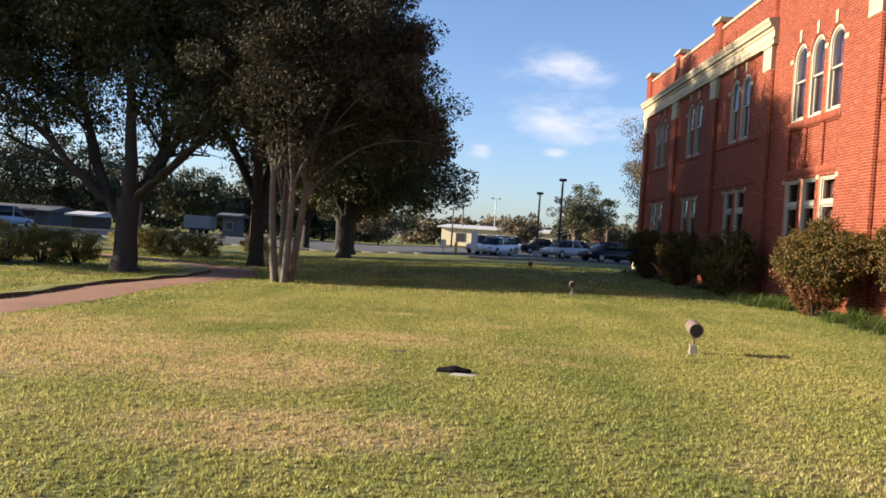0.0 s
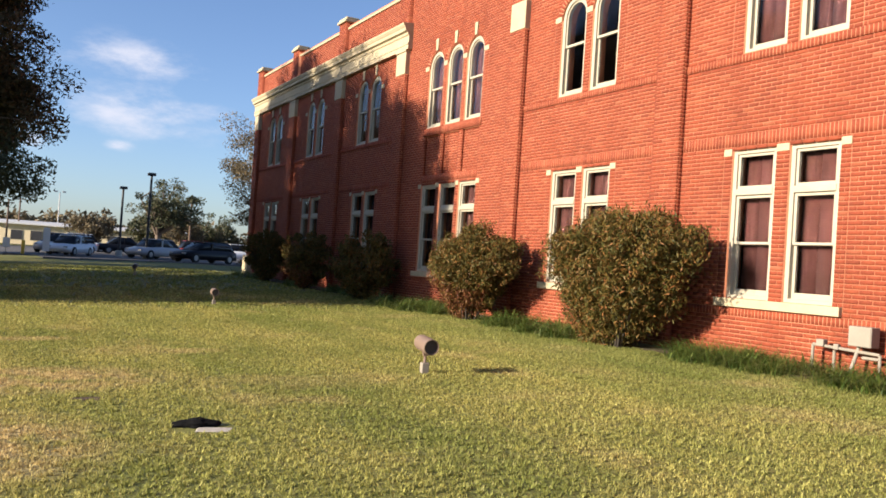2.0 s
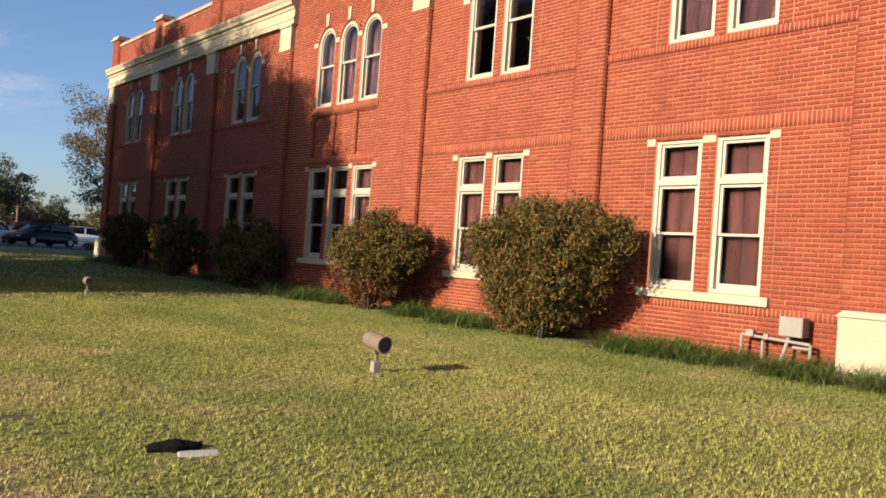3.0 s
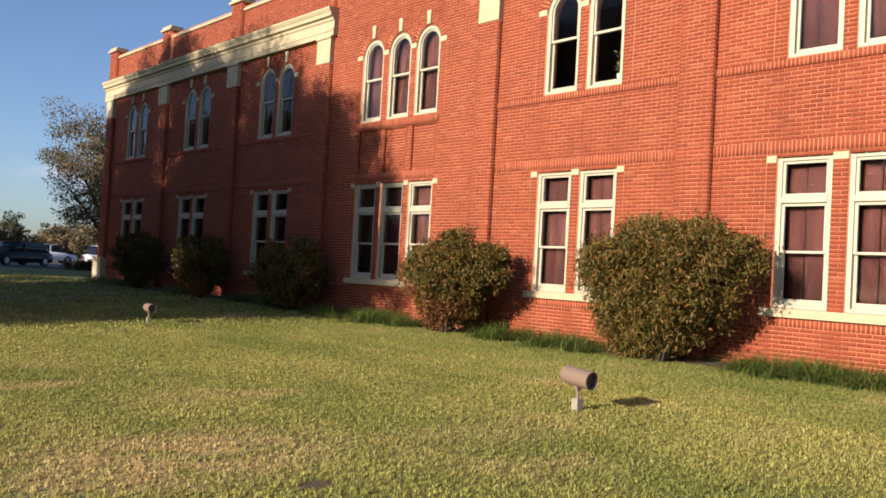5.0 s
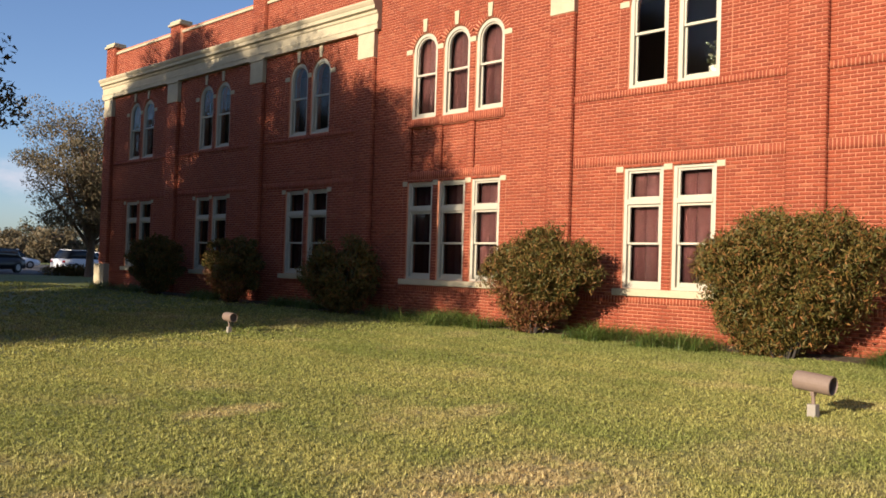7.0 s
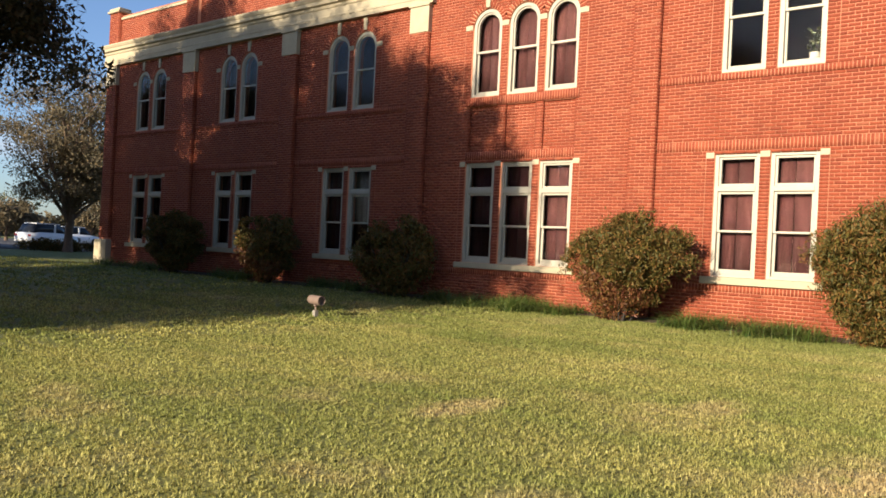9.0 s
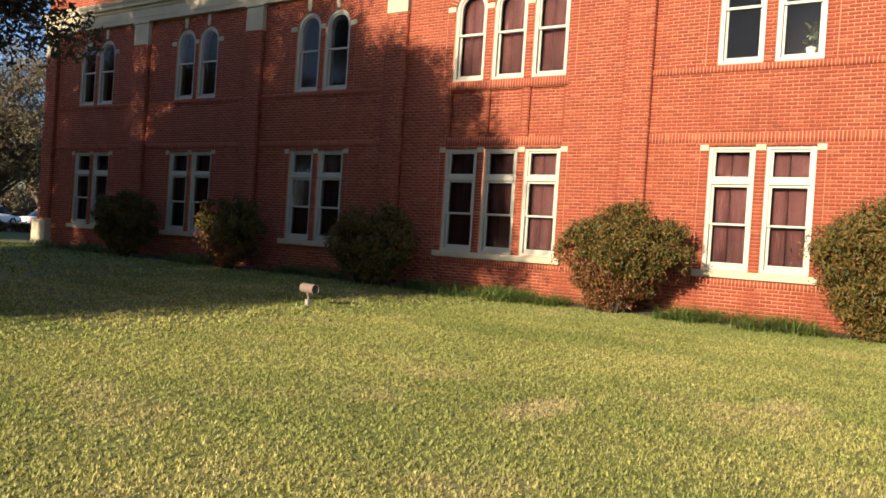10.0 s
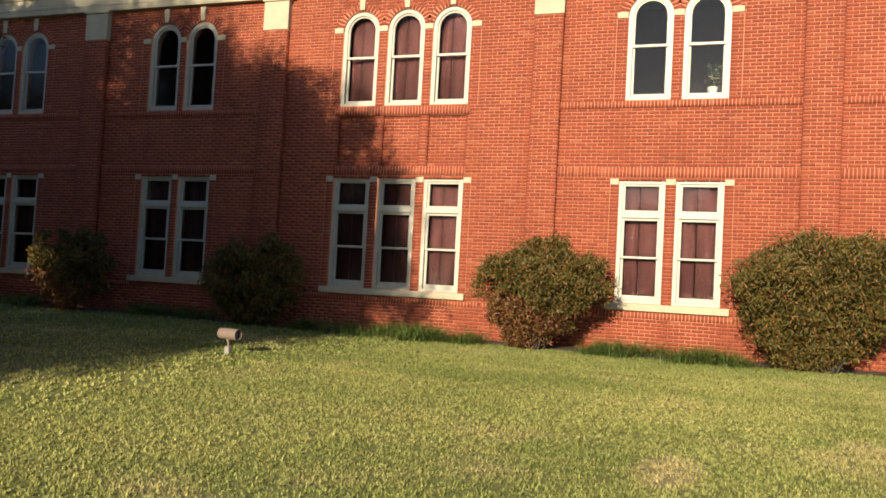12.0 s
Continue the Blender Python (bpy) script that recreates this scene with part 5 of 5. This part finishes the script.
# ---------------------------------------------------------------- parking lot and street
def car(name, x, y, yaw, paint, label, tall=1.45, long=4.5, estate=False):
    z = float(gz(x, y)) + 0.02
    top = empty(name, x, y, z, yaw)
    h = long / 2
    body_m = paint
    belt = 0.95 if tall > 1.5 else 0.88

    def loft(rows):
        bm = bmesh.new()
        rings = [[bm.verts.new(p) for p in r] for r in rows]
        for a, b in zip(rings, rings[1:]):
            for i in range(len(a) - 1):
                bm.faces.new((a[i], a[i + 1], b[i + 1], b[i]))
            bm.faces.new((a[-1], a[0], b[0], b[-1]))
        bm.faces.new(rings[0][::-1])
        bm.faces.new(rings[-1])
        return bm

    def ring(px, w, z0, z1):
        return [(px, -w, z0), (px, -w * 1.02, (z0 + z1) / 2), (px, -w * 0.92, z1), (px, 0, z1 + 0.03), (px, w * 0.92, z1), (px, w * 1.02, (z0 + z1) / 2), (px, w, z0)]

    part("body", loft([ring(-h, 0.70, 0.42, belt - 0.18), ring(-h + 0.12, 0.84, 0.26, belt - 0.06), ring(-h + 0.9, 0.89, 0.22, belt), ring(0, 0.90, 0.2, belt), ring(h - 1.3, 0.89, 0.22, belt - 0.04), ring(h - 0.25, 0.83, 0.26, belt - 0.20), ring(h, 0.66, 0.40, belt - 0.34)]), body_m, top, smooth=True)
    rear = -h + (0.25 if estate else 0.75)
    part("cabin", loft([ring(rear, 0.74, belt - 0.05, belt + 0.02), ring(rear + (0.35 if estate else 0.75), 0.66, belt - 0.05, tall - 0.06), ring(0.1, 0.66, belt - 0.05, tall - 0.03), ring(0.55, 0.66, belt - 0.05, tall - 0.10), ring(h - 1.15, 0.74, belt - 0.05, belt + 0.0)]), M_CARGLASS, top, "dark tinted windows", True)
    part("roof", boxed(rear + (0.40 if estate else 0.80), 0.55, -0.58, 0.58, tall - 0.07, tall, bevel=0.03), body_m, top)
    for s in (-1, 1):
        part("pillar", box(bmesh.new(), -0.12, 0.0, s * 0.70 - 0.03, s * 0.70 + 0.03, belt - 0.02, tall - 0.08), body_m, top)
        for px in (-h + 0.85, h - 0.9):
            w = part("wheel", rod(bmesh.new(), (px, s * 0.72, 0.32), (px, s * 0.92, 0.32), 0.32, None, 20), M_TYRE, top)
            part("rim", rod(bmesh.new(), (px, s * 0.90, 0.32), (px, s * 0.93, 0.32), 0.20, 0.18, 14), M_GREY, w)
        part("headlight", boxed(h - 0.20, h - 0.04, s * 0.58 - 0.14, s * 0.58 + 0.14, belt - 0.34, belt - 0.22, bevel=0.02), M_GREY, top)
        part("tail_light", boxed(-h - 0.01, -h + 0.08, s * 0.60 - 0.12, s * 0.60 + 0.12, belt - 0.30, belt - 0.16, bevel=0.02), M_RED, top)
    tagged(top, label, "car", "parked cars")


def paint(name, c):
    m = mat(name, c, 0.4, 0.04, 2, 20, spec=0.2)
    m.node_tree.nodes["Principled BSDF"].inputs["Coat Weight"].default_value = 0.15
    return m


P_WHITE, P_DARK, P_BLUE = paint("white_paint", (0.75, 0.75, 0.76)), paint("black_blue_paint", (0.008, 0.009, 0.013)), paint("blue_grey_paint", (0.05, 0.065, 0.09))
P_SILVER, P_MAROON = paint("silver_paint", (0.45, 0.46, 0.48)), paint("maroon_paint", (0.20, 0.03, 0.03))
car("car", 12.3, 62.5, 212, P_DARK, "dark blue-black car parked at the lawn's edge", 1.45, 4.9, True)
car("car", 9.7, 67.0, 222, P_SILVER, "silver car parked in the lot", 1.45, 4.5)
car("car", 5.6, 82.0, 228, P_WHITE, "white car parked in the lot", 1.5, 4.4, True)
car("car", 4.3, 69.0, 243, P_WHITE, "white sedan parked in the lot", 1.45, 4.5)
car("car", 3.9, 76.0, 240, P_SILVER, "silver car parked in the lot", 1.6, 4.5, True)
for i, (cx, cy, cyaw, cp, t, lab) in enumerate((
        (12, 76, 10, P_SILVER, 1.5, "silver car parked in the lot"), (16, 80, 5, P_MAROON, 1.6, "maroon car parked in the lot"), (10, 84, 0, P_DARK, 1.5, "dark car parked in the lot"),
        (21, 84, 0, P_WHITE, 1.6, "white car parked in the lot"), (26, 80, 8, P_DARK, 1.45, "dark car parked in the lot"), (30, 84, 3, P_WHITE, 1.6, "white car parked in the lot"),
        (36, 86, 0, P_SILVER, 1.5, "silver car parked in the lot"), (41, 88, 0, P_MAROON, 1.6, "maroon car parked in the lot"), (22, 72, 20, P_WHITE, 1.6, "white car parked in the lot"),
        (28, 70, 12, P_BLUE, 1.45, "blue-grey car parked in the lot"), (46, 92, 0, P_WHITE, 1.5, "white car parked in the lot"), (34, 76, 4, P_DARK, 1.6, "dark car parked in the lot"), (7.5, 92, 0, P_WHITE, 1.7, "white car parked in the lot"))):
    car("car", cx, cy, cyaw, cp, lab, t, 4.5, t > 1.5)
for cx, cy, cyaw, lab in ((-41.5, 82, 70, "pale blue van on the street"),):
    car("van", cx, cy, cyaw, paint("pale_blue_paint", (0.35, 0.42, 0.52)), lab, 1.95, 5.0, True)


def lamp_post(name, x, y, h, label, heads=1, material=None):
    top = empty(name, x, y, float(gz(x, y)))
    m = material or M_BLACK
    part("base", rod(bmesh.new(), (0, 0, -0.1), (0, 0, 0.5), 0.25, 0.25, 16), M_CONCRETE, top)
    part("pole", rod(bmesh.new(), (0, 0, 0.5), (0, 0, h), 0.10, 0.08, 12), m, top)
    for s in range(heads):
        o = (s - (heads - 1) / 2) * 1.2
        part("lamp_head", boxed(o - 0.27, o + 0.27, -0.24, 0.24, h, h + 0.20, bevel=0.04), m, top)
    tagged(top, label, "lamp post", "lamp posts in the lot")


lamp_post("lamp_post", 8.0, 72.0, 5.2, "tall black square-headed lamp post in the lot")
lamp_post("lamp_post", 9.05, 66.0, 5.95, "tall black square-headed lamp post in the lot")
lamp_post("lamp_post", 8.8, 150.0, 8.4, "slim grey twin-headed floodlight mast", 2, M_GREY)
for px, py, h in ((1.3, 128.0, 6.0), (3.0, 140.0, 7.0), (-31.0, 88.0, 7.0), (-20.5, 92.0, 6.5), (21.0, 110.0, 7.5)):
    top = empty("utility_pole", px, py, float(gz(px, py)))
    part("pole", rod(bmesh.new(), (0, 0, -0.2), (0, 0, h), 0.14, 0.10, 10), M_TWIG, top)
    part("crossarm", boxed(-0.7, 0.7, -0.06, 0.06, h - 0.5, h - 0.38), M_TWIG, top)
    tagged(top, "brown wooden utility pole beyond the lawn", "utility pole", "utility poles")


def low_building(name, x0, x1, y0, y1, h, wall_m, roof_m, label, windows, roof=0.5, turn=0):
    z = float(gz((x0 + x1) / 2, y0)) - 0.1
    top = empty(name, (x0 + x1) / 2, y0, z)
    w = (x1 - x0) / 2
    part("wall", boxed(-w, w, 0, y1 - y0, 0, h), wall_m, top)
    bm = extruded(((-0.7, h), (-0.7, h + 0.18), ((y1 - y0) / 2, h + 0.2 + roof), (y1 - y0 + 0.7, h + 0.18), (y1 - y0 + 0.7, h)), 0, 0, -w - 0.6, w + 0.6)
    for v in bm.verts:
        v.co = (v.co.y, v.co.x, v.co.z)
    part("roof", bm, roof_m, top)
    for a, b, c, d in windows:
        q = part("window", boxed(a - 0.06, b + 0.06, -0.05, -0.004, c - 0.06, d + 0.06), M_WHITE, top)
        part("pane", boxed(a, b, -0.08, -0.052, c, d), M_DARK, q)
    top.matrix_world = top.matrix_world @ pose(0, 0, 0, 0, 0, turn)
    tagged(top, label, "building")


low_building("low_building", -1.0, 27.0, 134, 144, 2.8, M_TANWALL, M_ROOF, "low tan building with a pale metal roof", [(-11.5 + 2.6 * i, -10.0 + 2.6 * i, 0.7, 2.0) for i in range(9)], 0.5, -18)
low_building("low_building", 60.0, 92.0, 122, 132, 4.4, M_TANWALL, M_ROOF, "long tan building beyond the parking lot", [(-12 + 5 * i, -9 + 5 * i, 1.0, 2.4) for i in range(5)], 0.3, -35)
low_building("low_building", -66.0, -48.0, 104, 112, 1.7, M_SIDING, M_SIDING, "long grey shed beyond the street", [(-6 + 4 * i, -4.4 + 4 * i, 1.0, 2.0) for i in range(4)], 0.6)
low_building("low_building", -42.4, -40.2, 98, 104, 1.5, M_DARK, M_ROOF, "small dark shed with a pale roof", [], 0.4)
low_building("low_building", -27.8, -26.0, 108, 112, 2.6, M_SIDING, M_SIDING, "small dark grey shed beyond the lawn", [(-0.4, 0.4, 1.0, 1.9)], 0.3)
trailer = empty("box_trailer", -34.6, 122.0, float(gz(-34.6, 122)), -14)
P_PALE = paint("weathered_white_paint", (0.30, 0.30, 0.29))
part("box", boxed(-2.0, 2.0, -1.1, 1.1, 0.7, 2.5, bevel=0.03), P_PALE, trailer)
for i in range(9):
    part("rib", boxed(-1.85 + i * 0.45, -1.80 + i * 0.45, -1.14, -1.103, 0.75, 2.45), P_PALE, trailer)
for s in (-0.4, 0.5):
    part("wheel", rod(bmesh.new(), (s, -1.05, 0.36), (s, -0.85, 0.36), 0.36, None, 18), M_TYRE, trailer)
    part("wheel", rod(bmesh.new(), (s, 1.05, 0.36), (s, 0.85, 0.36), 0.36, None, 18), M_TYRE, trailer)
part("frame", boxed(-2.6, 2.0, -0.8, 0.8, 0.5, 0.70), M_BLACK, trailer)
tagged(trailer, "white box trailer parked by the street", "trailer")
post = empty("barrier_post", 1.2, 66.5, float(gz(1.2, 66.5)))
part("post", rod(bmesh.new(), (0, 0, -0.1), (0, 0, 1.0), 0.11, None, 12), M_YELLOW, post)
tagged(post, "yellow barrier post at the lot's entrance", "barrier post")
for sx, sy, lab in ((2.6, 66.6, "tall pale sign board on a post"), (0.2, 67.4, "small white sign board on a post")):
    sign = empty("sign", sx, sy, float(gz(sx, sy)))
    part("post", rod(bmesh.new(), (0, 0.03, -0.1), (0, 0.03, 1.2 if sx < 1 else 2.0), 0.03, None, 8), M_GREY, sign)
    part("board", boxed(-0.22, 0.22, -0.02, 0.0, 0.5 if sx < 1 else 0.3, 1.15 if sx < 1 else 1.9, bevel=0.004), P_WHITE, sign)
    tagged(sign, lab, "sign")

# bricks under the nearest window, each on its own
brick_me = boxes_mesh("brick", [(0, -0.1015, 0)], [(0.03, 0.1015, COURSE - 0.012)], M_BRICK_ONE)
for lo, hi in single:
    ob = link("brick", brick_me, wall_west)
    ob.location = (lo[0], (lo[1] + hi[1]) / 2, lo[2])
